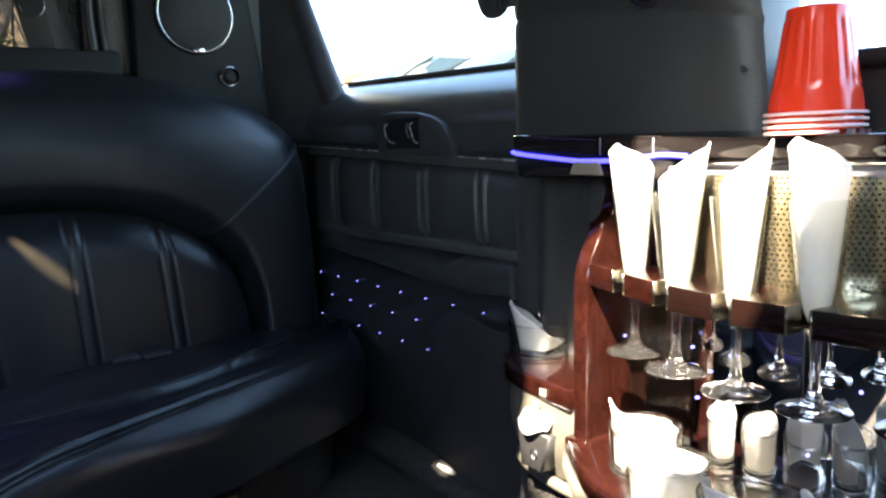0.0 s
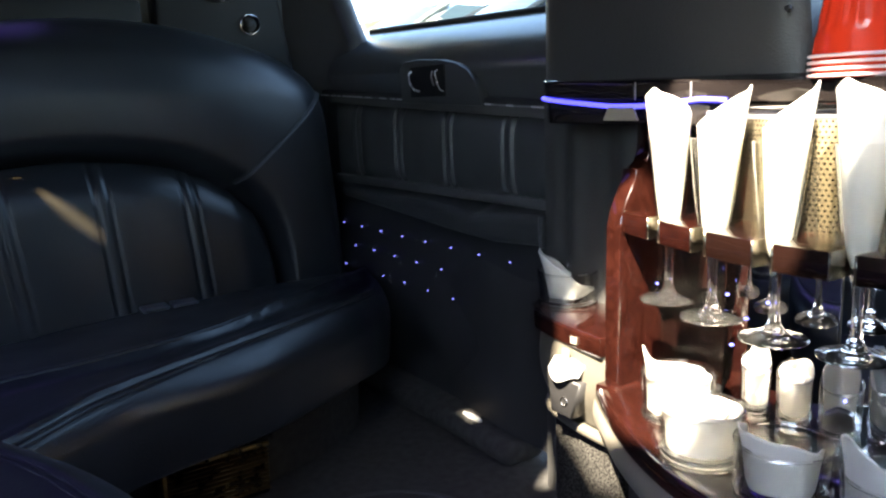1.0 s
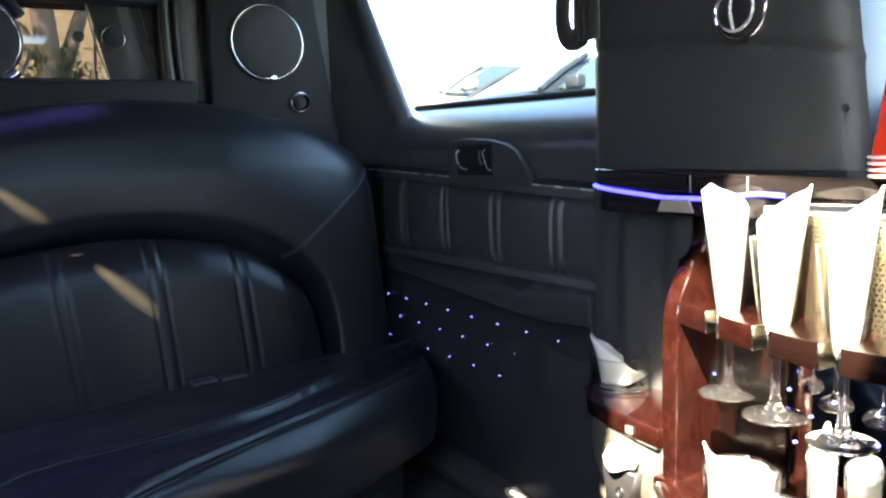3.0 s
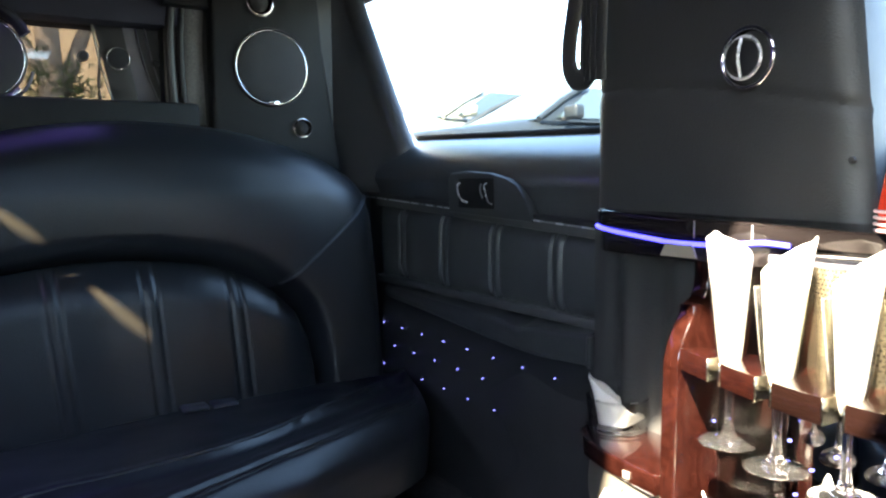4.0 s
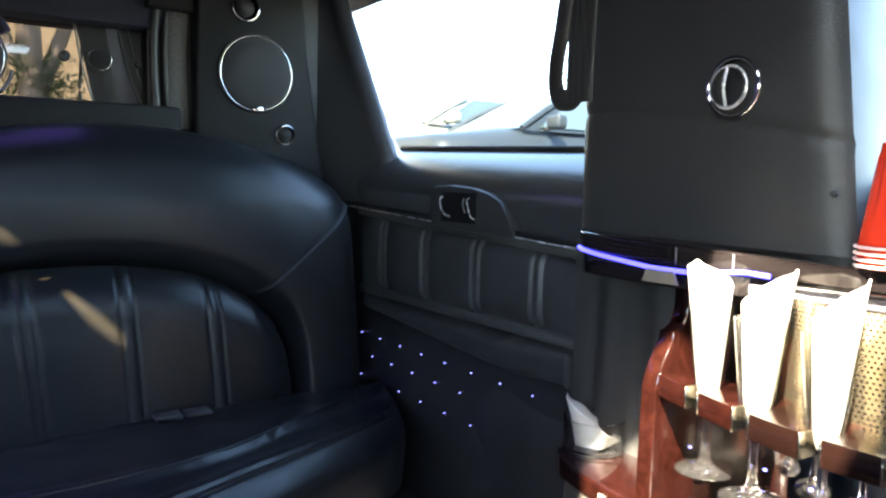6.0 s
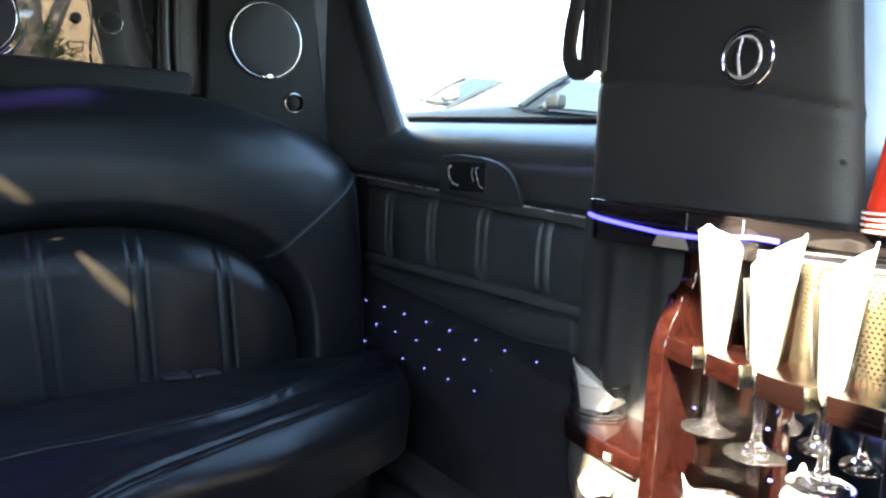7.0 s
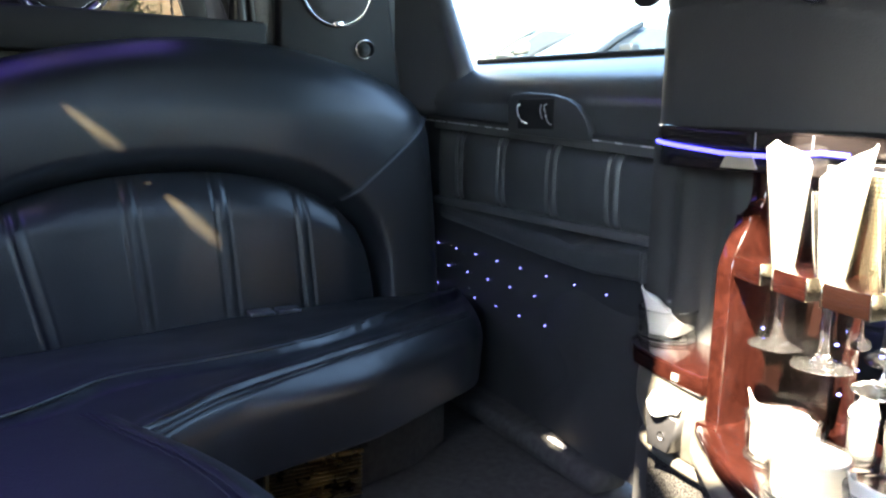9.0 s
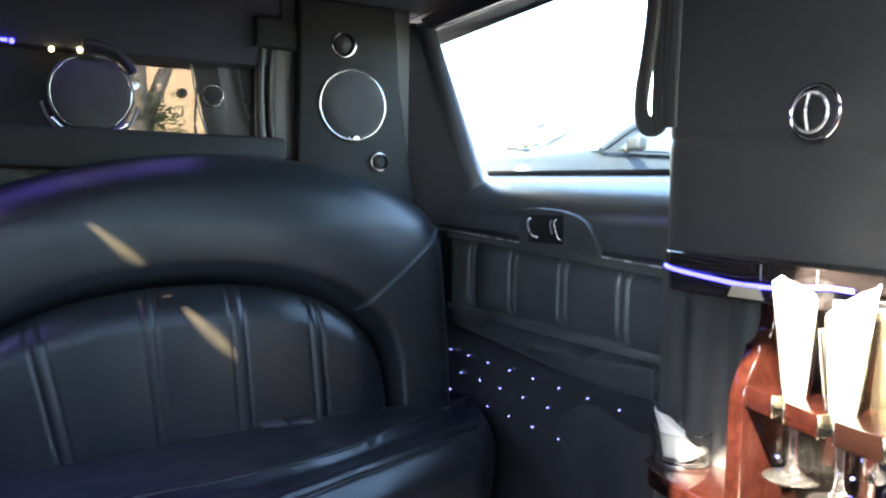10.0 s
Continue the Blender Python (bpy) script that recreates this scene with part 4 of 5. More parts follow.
part("vane", tube(smooth_path([(0.909, 0.655, 0.888), (0.905, 0.656, 0.866), (0.909, 0.655, 0.844)], 14), 0.002), SATIN, vent, "chrome vane")

strap = thing("grab_strap", (0.93, 0.93, 1.1), "black leather grab strap hanging by the window", "strap")
loop = smooth_path([(0.905, 0.926, 1.235), (0.905, 0.928, 1.07), (0.905, 0.938, 0.99), (0.908, 0.954, 0.93), (0.914, 0.962, 0.898), (0.914, 0.953, 0.878), (0.914, 0.938, 0.873), (0.914, 0.920, 0.876), (0.915, 0.910, 0.90)], 60)
part("band", tube(loop, 0.01, 14, flat=(0.016, 0.006), up=(1, 0, 0)), PANEL_SKIN, strap)
wide = smooth_path([(0.912, 0.908, 0.868), (0.910, 0.906, 0.92), (0.909, 0.902, 1.0), (0.909, 0.900, 1.07), (0.910, 0.900, 1.235)], 40)
part("back_band", tube(wide, 0.01, 14, flat=(0.028, 0.005), up=(1, 0, 0)), PANEL_SKIN, strap)
for dy in (-0.012, 0.0, 0.012):
    part("stitching", tube([p + Vector((-0.0058, dy, 0)) for p in wide], 0.0010, 6), STITCH, strap)

# top shelf: glossy black board with its light strip
FASCIA = smooth_path([(0.955, 0.905, 0), (0.915, 0.893, 0), (0.887, 0.865, 0), (0.874, 0.82, 0), (0.870, 0.75, 0), (0.869, 0.684, 0), (0.874, 0.650, 0), (0.880, 0.615, 0), (0.892, 0.57, 0), (0.897, 0.50, 0), (0.896, 0.40, 0), (0.896, 0.30, 0), (0.896, 0.18, 0), (0.896, 0.05, 0)], 80)
top = thing("drinks_shelf", (0.93, 0.5, 0.65), "glossy black bar top shelf with a glowing edge strip", "shelf")
part("board", prism([(p.x, p.y) for p in FASCIA] + [(1.05, 0.05), (1.05, 0.905)], "z", 0.663, TOP - 0.004, 0.003), LACQUER, top)
part("top_edge", tube([(p.x + 0.001, p.y, 0.6855) for p in FASCIA[4:46]], 0.0016, 8), LACQUER, top)
part("edge_trim", tube([(p.x - 0.0005, p.y, 0.6845) for p in FASCIA[1:15]], 0.0013, 8), CHROME, top, "bright worn edge")
part("light_strip", tube([(p.x - 0.001, p.y, along([(0.3, 0.646), (0.5, 0.647), (0.56, 0.653), (0.60, 0.656), (0.66, 0.650), (0.72, 0.650), (0.87, 0.662)], p.y)) for p in FASCIA[3:50]], 0.0027, 12), LED, top, "violet blue glowing light strip")
part("metal_strip", tube([(p.x - 0.001, p.y, 0.646) for p in FASCIA[50:]], 0.0032, 12), CHROME, top, "bright metal edge strip")
part("lower_fascia", prism([(p.x + 0.006, p.y) for p in FASCIA[2:]] + [(0.96, 0.05), (0.96, 0.893)], "z", 0.628, 0.664, 0.002), LACQUER, top)
# grey band laid over the black fascia to stand for its lit underside
part("fascia_lit_band", tube([(p.x + 0.004, p.y, 0.637) for p in FASCIA[46:]], 0.006, 10, flat=(0.003, 0.006)), GREY_TRIM, top, "grey band under the strip for the fascia's lit underside")
for y in (0.683, 0.612):
    part("seam_clip", box((along([(-p.y, p.x) for p in FASCIA], -y) - 0.0005, y - 0.001, 0.664), (along([(-p.y, p.x) for p in FASCIA], -y) + 0.006, y + 0.001, 0.685), 0.0005, 1), GREY_TRIM, top)
part("paper_tab", prism([(0.676, 0.633), (0.732, 0.633), (0.724, 0.649), (0.683, 0.649)], "x", 0.8655, 0.868), TAN, top, "pale tab under the strip", smooth=False)

# the shelf sinks a little towards the front of the cabin
def sink(y):
    return along([(0.0, -0.014), (0.50, -0.013), (0.90, 0.0)], y)


for ob in top.children:
    if ob.name.startswith(("board", "top_edge", "lower_fascia", "seam_clip")):
        for v in ob.data.vertices:
            v.co.z += sink(v.co.y + 0.5) * (1 if v.co.z > -0.01 else 0)

# back of the bar: mirror below, perforated sheet above
back = thing("mirrored_backboard", (0.92, 0.4, 0.3), "mirrored bar back with a perforated metal sheet above", "bar back")


def mirror_x(y):
    """The mirror bows out towards the cabin."""
    return 0.866 + 0.172 - math.sqrt(0.172 ** 2 - (y - 0.462) ** 2)


def bow(v0, v1, set_back):
    """A sheet bent to the mirror's bow between two heights."""
    def fn(u, v):
        a = math.radians(-84 + 168 * u)
        return (0.866 + set_back + 0.172 * (1 - math.cos(a)), 0.462 + 0.172 * math.sin(a), v0 + (v1 - v0) * v)
    return sheet(fn, 90, 2)


part("mirror", bow(0.296, 0.4985, 0.0), MIRROR, back, "bowed mirror glass")
part("perforated_sheet", bow(0.502, 0.634, 0.006), GRILLE, back, "bowed perforated metal sheet")
# board and return take the wood colour darkened for the bar's shade
part("rear_board", box((0.984, 0.02, 0.29), (0.990, 0.70, 0.64), 0), SHADED_WOOD, back, "glossy red wood behind the mirror, darkened for shade", smooth=False)
part("side_return", box((0.931, 0.6895, 0.286), (0.985, 0.712, 0.648), 0.001), SHADED_WOOD, back, "glossy red wood return beside the post, darkened for shade", smooth=False)
part("fibre_light", lathe([(0, -0.003), (0.0015, -0.0015), (0.0017, 0.0), (0, 0.001)], 10, (0.918, 0.6885, 0.426), "y"), LED_DOT, back)
part("backing", box((0.986, 0.02, 0.02), (1.05, 0.70, 0.664), 0), PLASTIC, back)
for y, z in ((0.578, 0.434), (0.56, 0.381), (0.531, 0.421), (0.498, 0.447), (0.454, 0.414), (0.413, 0.365), (0.373, 0.434), (0.496, 0.373), (0.349, 0.391)):
    part("fibre_light", lathe([(0, -0.003), (0.0015, -0.0015), (0.0017, 0.0), (0, 0.001)], 10, (mirror_x(y) - 0.0005, y, z), "x"), LED_DOT, back)

# wooden end post
post = thing("wood_end_post", (0.88, 0.70, 0.3), "glossy red burl wood end post with a shaped shoulder", "wood post")
outline = [(0.852, 0.286), (0.849, 0.30), (0.850, 0.42), (0.852, 0.505), (0.856, 0.522), (0.863, 0.537), (0.872, 0.552), (0.878, 0.563), (0.880, 0.574), (0.888, 0.576), (0.897, 0.582), (0.902, 0.592), (0.904, 0.605), (0.904, 0.650), (0.930, 0.650), (0.930, 0.286)]
bm = bmesh.new()
lo = [bm.verts.new((x, 0.689, z)) for x, z in outline]
hi = [bm.verts.new((x, 0.713, z)) for x, z in outline]
f0, f1 = bm.faces.new(lo), bm.faces.new(hi)
for i in range(len(lo)):
    bm.faces.new((lo[i], lo[(i + 1) % len(lo)], hi[(i + 1) % len(lo)], hi[i]))
bmesh.ops.recalc_face_normals(bm, faces=bm.faces)
bmesh.ops.bevel(bm, geom=list(set(list(f0.edges) + list(f1.edges))), offset=0.003, segments=3, affect="EDGES", profile=0.5)
part("board", bm, WOOD, post)
part("foot", box((0.838, 0.682, 0.283), (0.93, 0.718, 0.303), 0.004), WOOD, post)

# bottom shelf with its bowed front
LIP = smooth_path([(0.842, 0.716, 0), (0.812, 0.672, 0), (0.775, 0.615, 0), (0.743, 0.550, 0), (0.722, 0.485, 0), (0.712, 0.41, 0), (0.711, 0.33, 0), (0.720, 0.24, 0), (0.74, 0.15, 0), (0.775, 0.06, 0)], 60)
shelf = thing("glass_shelf", (0.83, 0.4, 0.28), "glossy red wood bar shelf with bowed front edge", "shelf")
part("board", prism([(p.x + 0.004, p.y) for p in LIP] + [(0.94, 0.06), (0.94, 0.716)], "z", 0.278, SHELF, 0.002, 2), WOOD, shelf)
part("rounded_edge", tube([(p.x + 0.004, p.y, 0.287) for p in LIP], 0.011, 14, flat=(0.006, 0.0125)), WOOD, shelf, "rounded glossy front edge")
base = thing("drinks_cabinet", (0.85, 0.4, 0), "cream moulded bar base over carpeted plinth", "cabinet")


def skirt(u, v):
    k = u * (len(LIP) - 1)
    i = min(int(k), len(LIP) - 2)
    p = LIP[i].lerp(LIP[i + 1], k - i)
    out = -0.006 + 0.022 * math.sin(min(1.0, v * 1.25) * math.pi) - 0.050 * v
    return (p.x - out, p.y + 0.012 * (1 - v) * (1 - u), 0.276 - 0.085 * v)


part("moulding", sheet(skirt, 60, 16), CREAM, base, "cream vinyl moulding")
part("lower_roll", tube([(p.x + 0.052, p.y, 0.192) for p in LIP], 0.010, 10), CREAM, base, "cream rolled lip")
part("plinth", prism([(p.x + 0.056, p.y) for p in LIP] + [(0.96, 0.06), (0.96, 0.716)], "z", 0.0, 0.19, 0.004), CARPET, base)

# side pod with its tray
tray = thing("side_tray", (0.92, 0.82, TRAY), "small glossy red wood drinks tray", "tray")
TRAY_PTS = [(0.847, 0.718), (0.850, 0.76), (0.858, 0.82), (0.872, 0.875), (0.895, 0.912), (0.93, 0.93), (0.99, 0.935), (0.99, 0.716), (0.86, 0.714)]
part("board", prism(TRAY_PTS, "z", 0.332, TRAY, 0.004, 3), WOOD, tray)
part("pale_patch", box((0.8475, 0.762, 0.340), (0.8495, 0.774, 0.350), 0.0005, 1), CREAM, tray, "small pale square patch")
pod = thing("side_pod", (0.92, 0.82, 0.0), "cream vinyl pod under the drinks tray", "cabinet")
POD = smooth_path([(0.857, 0.713, 0), (0.857, 0.77, 0), (0.863, 0.825, 0), (0.876, 0.864, 0), (0.902, 0.889, 0), (0.94, 0.904, 0), (0.985, 0.908, 0)], 40)


def pod_skin(u, v):
    k = u * (len(POD) - 1)
    i = min(int(k), len(POD) - 2)
    p = POD[i].lerp(POD[i + 1], k - i)
    tuck = 0.020 * v - 0.012 * math.sin(v * math.pi)
    return (p.x + tuck * (1 - 0.5 * u), p.y - tuck * u, 0.334 - 0.114 * v)


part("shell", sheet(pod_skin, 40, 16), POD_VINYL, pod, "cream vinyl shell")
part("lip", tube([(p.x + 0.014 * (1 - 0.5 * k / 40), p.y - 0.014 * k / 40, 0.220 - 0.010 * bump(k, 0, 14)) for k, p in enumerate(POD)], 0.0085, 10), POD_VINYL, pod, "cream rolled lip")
part("plinth", prism([(p.x + 0.022 * (1 - 0.5 * k / 40), p.y - 0.022 * k / 40) for k, p in enumerate(POD)] + [(0.99, 0.713)], "z", 0.0, 0.218, 0.003), CARPET_GREY, pod, "grey carpeted plinth")

opener = thing("bottle_opener", (0.84, 0.779, 0.29), "metal bottle opener with dark cap catcher on the pod", "bottle opener")
part("catcher", prism([(0.748, 0.290), (0.812, 0.290), (0.806, 0.236), (0.766, 0.236)], "x", 0.840, 0.866, 0.003), PLASTIC, opener, "glossy black cap catcher", split=False)
part("screw", ring(0.006, 0.001, (0.8395, 0.778, 0.258), "x", 24, 6), CHROME, opener, "bright screw ring")


def hood(u, v):
    s = math.sin(u * math.pi)
    y = 0.752 + 0.060 * u
    return (0.853 - 0.026 * v * (0.45 + 0.55 * s), y, 0.312 + 0.005 * s - 0.014 * v - 0.014 * v * s ** 2)


hood_ob = part("hood", sheet(hood, 16, 8), SATIN, opener, "pale metal hood")
hood_ob.modifiers.new("depth", "SOLIDIFY").thickness = 0.003
part("tab", box((0.844, 0.775, 0.312), (0.849, 0.788, 0.331), 0.003), CREAM, opener)

# flute rack: a bowed board with open slots
rack = thing("flute_rack", (0.86, 0.4, 0.5), "red wood stemware rack with open slots", "rack")
FLUTES = [(0.862, 0.622), (0.836, 0.542), (0.820, 0.458), (0.826, 0.382), (0.838, 0.300), (0.850, 0.215)]
FRONT_R = [(0.10, 0.845), (0.2, 0.822), (0.30, 0.806), (0.382, 0.797), (0.458, 0.795), (0.542, 0.810), (0.622, 0.834), (0.69, 0.856)]


def rack_front(y):
    return along(FRONT_R, y)


HALF_SLOT = 0.0115
ends = [0.6885] + [fy + d for fx, fy in FLUTES for d in (HALF_SLOT, -HALF_SLOT)] + [0.12]
for y1, y0 in zip(ends[::2], ends[1::2]):
    mid = (y0 + y1) / 2
    # blocks beyond y 0.5 are coloured darker to stand for shade
    block_wood = WOOD if mid > 0.5 else SHADED_WOOD
    part("block", prism([(0.90, y1), (rack_front(y1), y1), (rack_front(mid) - 0.001, mid), (rack_front(y0), y0), (0.90, y0)], "z", 0.499, 0.526, 0.002, 2), block_wood, rack, "" if mid > 0.5 else "rack block darkened for shade")
for fx, fy in FLUTES:
    pts = [(0.90, fy - HALF_SLOT)] + [(fx + HALF_SLOT * math.cos(a), fy + HALF_SLOT * math.sin(a)) for a in [math.pi * (k / 10 - 0.5) for k in range(11)]] + [(0.90, fy + HALF_SLOT)]
    part("bridge", prism(pts, "z", 0.500, 0.525), WOOD, rack, smooth=False)
    for sgn in (-1, 1):
        q = fy + sgn * (HALF_SLOT - 0.0006)
        part("slot_trim", box((rack_front(q) - 0.0012, q - 0.0012, 0.4995), (rack_front(q) + 0.022, q + 0.0012, 0.5255), 0.0006, 1), LINING, rack, "bright metal slot lining")


# champagne flutes
def flute(at):
    f = thing("champagne_flute", (0, 0, 0), "clear stemmed champagne flute holding a paper napkin", "glass", "flutes in the rack")
    part("foot", lathe([(0, 0.0028), (0.014, 0.0018), (0.029, 0.0), (0.0318, 0.0002), (0.0325, 0.0014), (0.0315, 0.0026), (0.024, 0.0034), (0.015, 0.0056), (0.0095, 0.0095), (0.0066, 0.016), (0, 0.0165)], 40), GLASS, f)
    part("stem", lathe([(0, 0.0168), (0.0062, 0.0168), (0.0050, 0.026), (0.0046, 0.040), (0.0048, 0.058), (0.0060, 0.0688), (0, 0.0688)], 24), GLASS, f)
    bowl_out = [(0, 0.069), (0.0062, 0.069), (0.0105, 0.078), (0.0150, 0.095), (0.0190, 0.120), (0.0222, 0.150), (0.0248, 0.175), (0.0260, 0.190)]
    bowl_in = [(0.0251, 0.1905), (0.0239, 0.175), (0.0213, 0.150), (0.0181, 0.120), (0.0141, 0.095), (0.0090, 0.081), (0.0, 0.078)]
    part("bowl", lathe(bowl_out + bowl_in, 40), THIN, f)
    f.location = at
    return f


def napkin_cone(seed, tip, width, height, low, lean):
    """A paper napkin rolled to a cone, its upper edge cut to a point at the angle tip."""
    rng = random.Random(seed)
    ph = rng.random() * 6
    def fn(u, v):
        a = tip + (u - 0.5) * math.radians(300)
        d = abs(u - 0.5) * 2
        top = low + (height - low) * (((1 + math.cos(a - tip)) / 2) ** 0.9 * 0.88 + 0.12 * math.exp(-(d / 0.09) ** 2))
        z = 0.082 + (top - 0.082) * v
        r = 0.0112 + width * (z - 0.082) - 0.004 * math.exp(-(z - 0.082) / 0.01)
        r *= 1 - 0.05 * math.sin(3 * a + ph) * v
        return (r * math.cos(a) + lean * v * math.cos(tip), r * math.sin(a) + lean * v * math.sin(tip), z)
    return sheet(fn, 40, 24)


def paper(bm, name, at, label, group):
    n = thing(name, (0, 0, 0), label, "napkin", group)
    s = part("folded_sheet", bm, PAPER, n)
    m = s.modifiers.new("depth", "SOLIDIFY")
    m.thickness = 0.0012
    n.location = at
    return n


LEFT = radians(146)      # towards the rear seat
first = flute((FLUTES[0][0], FLUTES[0][1], 0.427))
for fx, fy in FLUTES[1:]:
    copy_thing(first, pose(fx, fy, 0.427))
for k, (fx, fy) in enumerate(FLUTES):
    tip = radians((178, -48, -62, 172, -50, 170)[k])
    paper(napkin_cone(k, tip, 0.098, (0.243, 0.242, 0.243, 0.244, 0.24, 0.24)[k], (0.206, 0.200, 0.198, 0.207, 0.2, 0.2)[k], 0.003), "paper_napkin", (fx, fy, 0.427), "white paper napkin rolled to a point in a flute", "napkins in flutes")


# low tumblers with folded napkins
def tumbler(r, h, at):
    t = thing("tumbler", (0, 0, 0), "clear low glass tumbler with a folded napkin", "glass", "tumblers")
    w = 0.0022
    part("wall", lathe([(r * 0.97, 0.0085), (r * 0.985, 0.02), (r, h - 0.001), (r - w * 0.5, h), (r - w, h - 0.001), (r * 0.985 - w, 0.02), (r * 0.97 - w, 0.0085), (r * 0.97, 0.0085)], 56), THIN, t, split=False)
    part("base", lathe([(0, 0), (r * 0.90, 0), (r * 0.95, 0.002), (r * 0.97, 0.008), (r * 0.85, 0.0075), (0, 0.007)], 56), THIN, t)
    part("rim", ring(r - w * 0.5, 0.0016, (0, 0, h), "z", 56, 8), GLASS, t)
    part("foot_ring", ring(r * 0.93, 0.003, (0, 0, 0.004), "z", 56, 8), GLASS, t, split=False)
    t.location = at
    return t


def napkin_fold(seed, tip, r, peak, low, wrap=270, sharp=1.5, foot=0.88, crease=1.0):
    rng = random.Random(seed)
    ph = rng.random() * 6
    def fn(u, v):
        a = tip + (u - 0.42) * math.radians(wrap)
        d = abs(u - 0.42) / 0.58
        top = low + (peak - low) * ((1 + math.cos(a - tip)) / 2) ** sharp
        z = 0.009 + (top - 0.009) * v
        rr = r * (foot + (0.96 - foot) * v) * (1 - 0.35 * max(0, d - 0.6)) + 0.0025 * crease * math.sin(5 * a + ph)
        lean = 0.010 * max(0, v - 0.6) * (1 - d)
        return ((rr + lean) * math.cos(a), (rr + lean) * math.sin(a), z + 0.002 * crease * math.sin(7 * a + ph) * v)
    bm = sheet(fn, 44, 16)
    if wrap < 355:
        return bm
    def inner(u, v):
        x, y = (u - 0.5) * 1.3 * r, (v - 0.5) * 1.3 * r
        c, s = math.cos(tip), math.sin(tip)
        rise = 0.4 * (u - 0.2) * (peak - low)
        return (c * x - s * y, s * x + c * y, low * 0.9 + rise * 0.5 + 0.003 * math.sin(x * 160 + ph) * math.cos(y * 130))
    return sheet(inner, 14, 14, bm)


TUMBLERS = [(0.942, 0.882, TRAY, 0.045, 0.048, 0.080), (0.842, 0.588, SHELF, 0.041, 0.053, 0.083), (0.785, 0.511, SHELF, 0.042, 0.051, 0.057), (0.777, 0.414, SHELF, 0.044, 0.050, 0.066), (0.788, 0.318, SHELF, 0.044, 0.050, 0.084), (0.818, 0.225, SHELF, 0.042, 0.050, 0.07)]
for k, (x, y, z, r, h, peak) in enumerate(TUMBLERS):
    tumbler(r, h, (x, y, z))
    paper(napkin_fold(k + 20, LEFT + radians((0, -10, 60, 29, 0, 30)[k]), r - 0.003, peak, h * (0.42, 0.95, 0.97, 0.86, 0.5, 0.45)[k], (335, 360, 360, 200, 320, 300)[k], (1.3, 9.0, 7.0, 1.0, 1.7, 1.5)[k], (0.66, 0.90, 0.90, 0.8, 0.88, 0.88)[k], (1, 0.15, 0.15, 0.6, 1, 1)[k]), "paper_napkin", (x, y, z + 0.0005), "white paper napkin folded into a tumbler", "napkins in tumblers")


# stack of red cups
def party_cup():
    c = thing("party_cup", (0, 0, 0), "red plastic party cup turned upside down in a stack", "cup", "stacked red cups")
    h = 0.104
    def wall(u, v):
        a = u * math.tau
        r = 0.0455 + (0.0300 - 0.0455) * v
        ribs = 0.0007 * math.cos(a * 18) * (1 if 0.25 < v < 0.9 else 0)
        step = -0.0012 if v > 0.28 else 0.0
        return ((r + ribs + step) * math.cos(a), (r + ribs + step) * math.sin(a), h * v)
    bm = sheet(wall, 108, 24)
    bmesh.ops.remove_doubles(bm, verts=bm.verts, dist=1e-5)
    lathe([(0.0302 - 0.0012, h), (0.0275, h + 0.001), (0.026, h - 0.003), (0, h - 0.003)], 60, bm=bm)
    part("cup_wall", bm, RED, c)
    part("rolled_rim", ring(0.0468, 0.0016, (0, 0, 0.002), "z", 64), RED_RIM, c, "pale rolled rim")
    return c


cup = party_cup()
cup.location = (0.934, 0.452, TOP - 0.017)
for k in (1, 2, 3):
    copy_thing(cup, pose(0.934, 0.452, TOP - 0.017 + 0.0062 * k))

# ---- outside ----
def ground_skin(u, v):
    x, y = -90 + 180 * u, -90 + 180 * v
    rise = 0.75 * min(1, max(0, (x - 1.6) / 3.0))
    return (x, y, -0.38 + rise)


tagged(part("ground", sheet(ground_skin, 180, 12), ASPHALT), "asphalt car park sloping up beside the car", "ground", kind="structure")


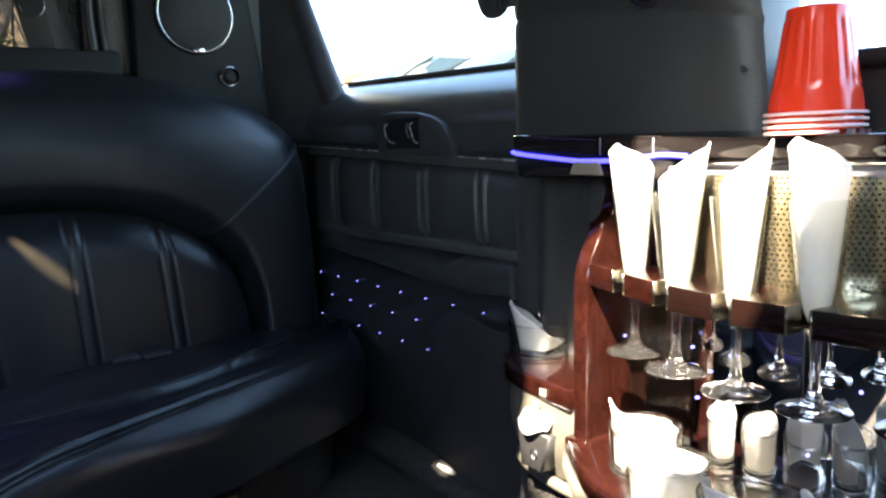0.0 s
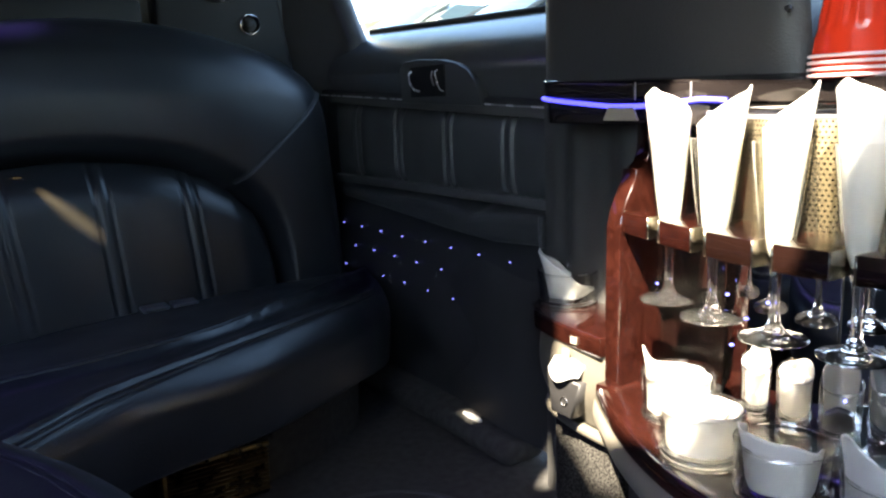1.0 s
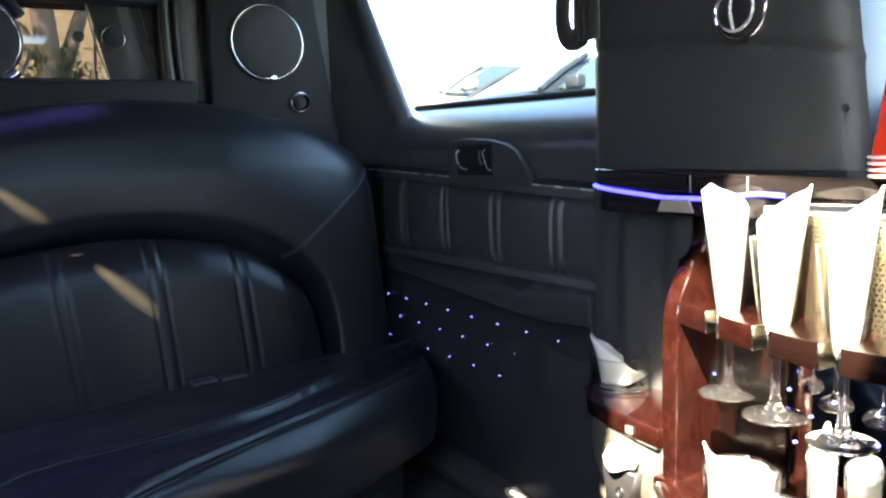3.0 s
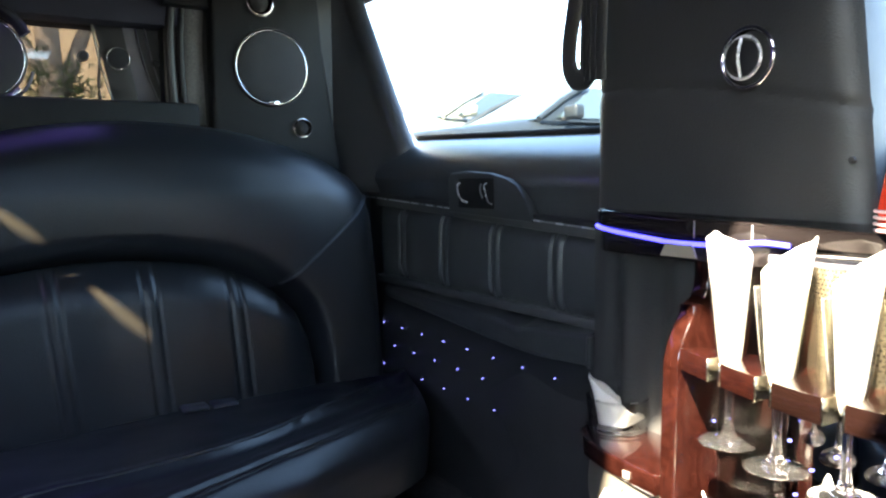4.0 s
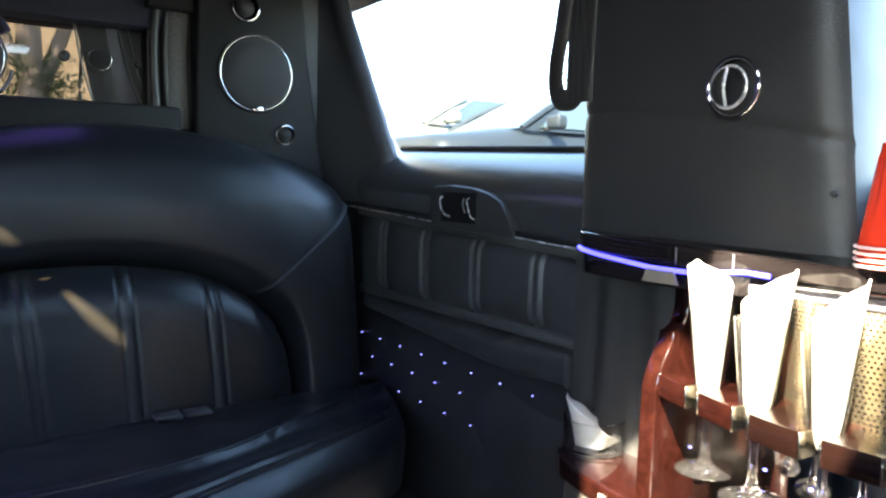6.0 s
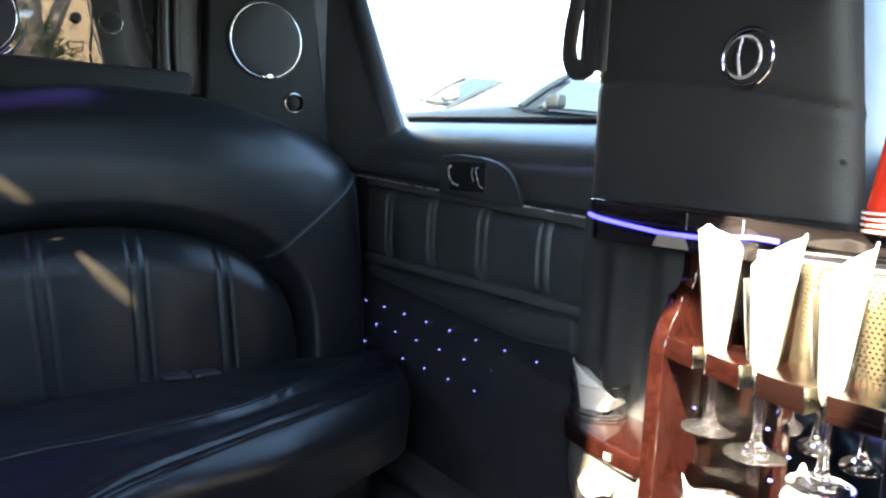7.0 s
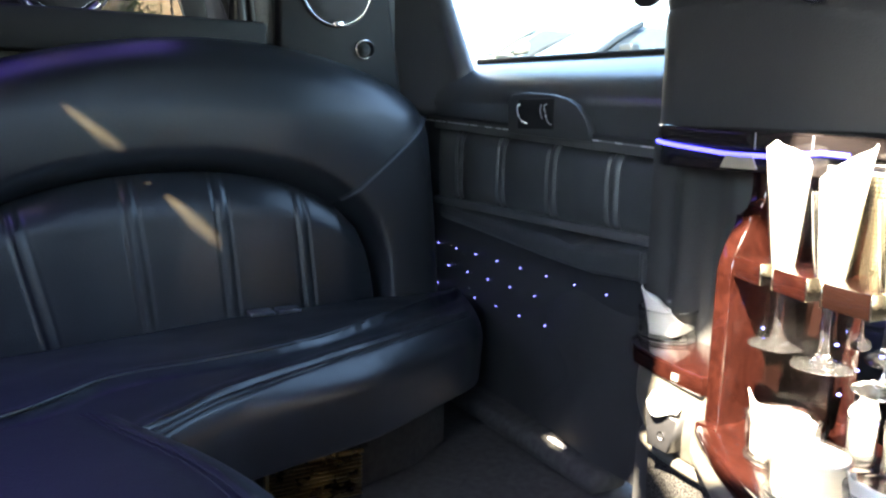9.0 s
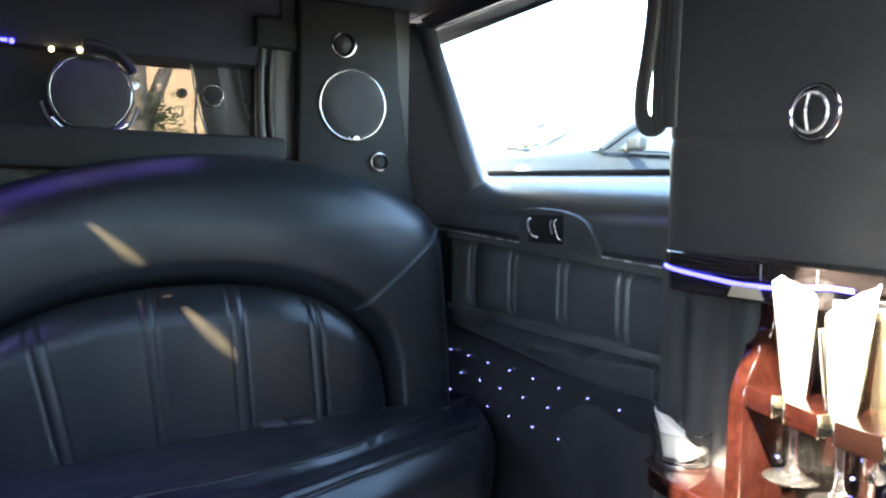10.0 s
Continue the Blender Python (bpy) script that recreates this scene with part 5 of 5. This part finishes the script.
def parked_car(at, paint, label, high=0.0):
    """A parked saloon whose nose points to -x; local x runs back from the bumper."""
    c = thing("parked_car", at, label, "car", "parked cars")
    ox, oy, oz = at
    def body(u, v):
        x = 4.5 * u
        deck = along([(0, 0.55), (0.05, 0.78), (0.12, 0.86), (1.15, 1.0), (3.7, 1.02), (4.4, 0.98), (4.5, 0.6)], x) + high
        half = 0.90 * (1 - 0.16 * max(0, 1 - x / 0.7) ** 2 - 0.10 * max(0, (x - 3.9) / 0.6) ** 2)
        a = v * math.pi
        s, k = math.sin(a), math.cos(a)
        y = half * (abs(k) ** 0.28) * (1 if k > 0 else -1)
        z = 0.22 + (deck - 0.22) * min(1, s ** 0.45) + 0.03 * s ** 6
        return (ox + x, oy + y, oz + z)
    part("body", sheet(body, 60, 40), paint, c)
    def cabin(u, v):
        a = v * math.pi
        k = math.cos(a)
        x0 = along([(0, 1.15), (1, 2.0)], math.sin(a) ** 0.5)
        x1 = along([(0, 4.0), (1, 3.3)], math.sin(a) ** 0.5)
        x = x0 + (x1 - x0) * u
        half = 0.80 - 0.20 * math.sin(a) ** 0.6
        z = 0.98 + high + 0.47 * math.sin(a) ** 0.5
        return (ox + x, oy + half * abs(k) ** 0.35 * (1 if k > 0 else -1), oz + z)
    bm = sheet(cabin, 24, 36)
    part("roof", bm, paint, c)
    def screen(u, v):
        z = 1.0 + high + 0.42 * v
        half = 0.74 - 0.17 * v
        return (ox + 1.09 + 0.80 * v - 0.12 * (1 - (2 * u - 1) ** 2), oy - half + 2 * half * u, oz + z)
    part("windscreen", sheet(screen, 16, 10), CAR_GLASS, c)
    for sgn in (-1, 1):
        side_w = prism([(1.35, 1.02 + high), (3.7, 1.04 + high), (3.2, 1.38 + high), (2.0, 1.39 + high)], "y", -0.01, 0.01)
        for v in side_w.verts:
            v.co.y += sgn * (0.80 - 0.30 * (v.co.z - high - 1.0))
        bmesh.ops.translate(side_w, verts=side_w.verts, vec=(ox, oy, oz))
        part("side_window", side_w, CAR_GLASS, c, smooth=False)
        part("pillar", tube([(ox + 1.12, oy + sgn * 0.77, oz + 1.0 + high), (ox + 1.5, oy + sgn * 0.70, oz + 1.22 + high), (ox + 1.95, oy + sgn * 0.60, oz + 1.43 + high)], 0.035), paint, c)
        m = part("wing_mirror", box((ox + 1.38, oy + sgn * 0.98 - 0.11, oz + 1.0 + high), (ox + 1.52, oy + sgn * 0.98 + 0.11, oz + 1.15 + high), 0.035, 3), paint, c)
        part("mirror_arm", box((ox + 1.42, oy + sgn * 0.85 - 0.06, oz + 0.99 + high), (ox + 1.48, oy + sgn * 0.85 + 0.06, oz + 1.03 + high), 0.01), PLASTIC, c)
        part("headlight", box((ox + 0.06, oy + sgn * 0.62 - 0.16, oz + 0.62 + high), (ox + 0.22, oy + sgn * 0.62 + 0.16, oz + 0.76 + high), 0.04, 3), CHROME, c, "clear headlight")
        for x in (0.85, 3.55):
            w = part("wheel", lathe([(0, -0.1), (0.2, -0.1), (0.22, -0.06), (0.22, 0.1), (0, 0.1)], 24, (ox + x, oy + sgn * 0.80, oz + 0.32), "y"), CHROME, c)
            part("tyre", lathe([(0.21, -0.11), (0.30, -0.11), (0.33, -0.07), (0.33, 0.07), (0.30, 0.11), (0.21, 0.11)], 28, (ox + x, oy + sgn * 0.80, oz + 0.32), "y"), RUBBER, w)
    wiper = smooth_path([(ox + 1.12, oy - 0.45, oz + 1.03 + high), (ox + 1.15, oy - 0.1, oz + 1.06 + high), (ox + 1.16, oy + 0.25, oz + 1.07 + high)], 12)
    part("wiper", tube(wiper, 0.008), PLASTIC, c)
    return c


parked_car((4.5, 7.75, 0.32), BLUE_PAINT, "blue-grey parked car facing the cabin window", 0.08)
parked_car((4.9, 10.45, 0.37), SILVER, "pale silver parked car beside another", 0.27)
parked_car((4.6, 3.1, 0.36), WHITE_PAINT, "white parked car beyond the bar window", 0.06)
parked_car((4.9, 13.3, 0.36), SILVER, "pale parked car at the row's end", 0.02)


def house(name, lo, hi, wall, roof, label):
    h = thing(name, (lo[0], lo[1], lo[2]), label, "building")
    part("wall", box(lo, hi, 0), wall, h, smooth=False)
    part("roof", box((lo[0] - 0.4, lo[1] - 0.4, hi[2]), (hi[0] + 0.4, hi[1] + 0.4, hi[2] + 0.35), 0.05), roof, h, smooth=False)
    return h


house("low_building", (14.5, 25, 0.0), (24, 60, 3.2), ROOF_TILE, ROOF_TILE, "long low brown building beyond the car park")
cream = house("cream_building", (-8, 13, -0.5), (3.6, 20, 7.5), STUCCO, ROOF_TILE, "cream stucco building behind the car")
for x in (-5.5, -2.2):
    w = part("window", box((x - 0.7, 12.97, 3.2), (x + 0.7, 13.05, 4.6), 0.01), PLASTIC, cream)
    part("pane", box((x - 0.6, 12.95, 3.3), (x + 0.6, 12.975, 4.5), 0.005), CAR_GLASS, w)


def leaf_cloud(rng, centres, count, size, spread):
    verts, faces = [], []
    for c in centres:
        for _ in range(count):
            p = Vector(c) + Vector([rng.gauss(0, spread) for _ in range(3)])
            d = Vector([rng.uniform(-1, 1) for _ in range(3)]).normalized()
            e = d.orthogonal().normalized() * size * rng.uniform(0.25, 0.45)
            d = d * size * rng.uniform(0.7, 1.3)
            i = len(verts)
            verts += [p - d * 0.5, p + e * 0.6 - d * 0.05, p + d * 0.5, p - e * 0.6 + d * 0.05]
            faces.append((i, i + 1, i + 2, i + 3))
    bm = bmesh.new()
    vs = [bm.verts.new(v) for v in verts]
    for f in faces:
        bm.faces.new([vs[i] for i in f])
    return bm


def tree(at, rng):
    t = thing("tree", at, "small street tree with pale leaning trunk and sparse leaves", "tree")
    o = Vector(at)
    def limb(points, r0, r1):
        bm = bmesh.new()
        path = smooth_path([o + Vector(p) for p in points], 20)
        rings = []
        for k, p in enumerate(path):
            r = r0 + (r1 - r0) * k / 20
            rings.append([bm.verts.new(p + Vector((r * math.cos(math.tau * j / 10), r * math.sin(math.tau * j / 10), 0))) for j in range(10)])
        for a, b in zip(rings, rings[1:]):
            for j in range(10):
                bm.faces.new((a[j], a[(j + 1) % 10], b[(j + 1) % 10], b[j]))
        bm.faces.new(rings[-1])
        return bm
    part("trunk", limb([(0, 0, 0), (0.02, 0, 0.9), (0.08, 0, 1.6), (0.05, 0, 2.4), (0.1, 0, 3.4)], 0.085, 0.05), BARK, t)
    part("limb", limb([(0.06, 0, 1.45), (0.22, 0.05, 1.85), (0.45, 0.1, 2.5), (0.6, 0.1, 3.2)], 0.055, 0.02), BARK, t)
    part("limb", limb([(0.06, 0, 1.7), (-0.2, 0, 2.1), (-0.45, 0, 2.7)], 0.05, 0.02), BARK, t)
    low = [o + Vector(p) for p in ((0.17, 0, 1.57), (0.24, 0.05, 1.68), (0.12, 0, 1.70), (0.27, 0, 1.55), (0.06, 0, 1.74), (0.13, 0, 1.62), (-0.02, 0, 1.68), (-0.15, 0, 1.8), (-0.2, 0, 1.65))]
    high = [o + Vector((rng.uniform(-1.1, 1.1), rng.uniform(-0.8, 0.8), rng.uniform(2.5, 4.2))) for _ in range(26)]
    part("crown", leaf_cloud(rng, low, 95, 0.045, 0.06), LEAF, t, "sparse green leaves", smooth=False)
    part("crown", leaf_cloud(rng, high, 90, 0.12, 0.28), LEAF, t, smooth=False)
    return t


tree((0.50, 5.0, -0.38), random.Random(4))
tagged(part("hedge", leaf_cloud(random.Random(9), [(13 + 0.5 * (k % 3), 5.5 + 0.33 * k, 0.7 + 0.42 * (k % 6)) for k in range(32)], 150, 0.25, 0.42), LEAF, smooth=False), "green hedge beyond the parked cars", "hedge", kind="stuff")
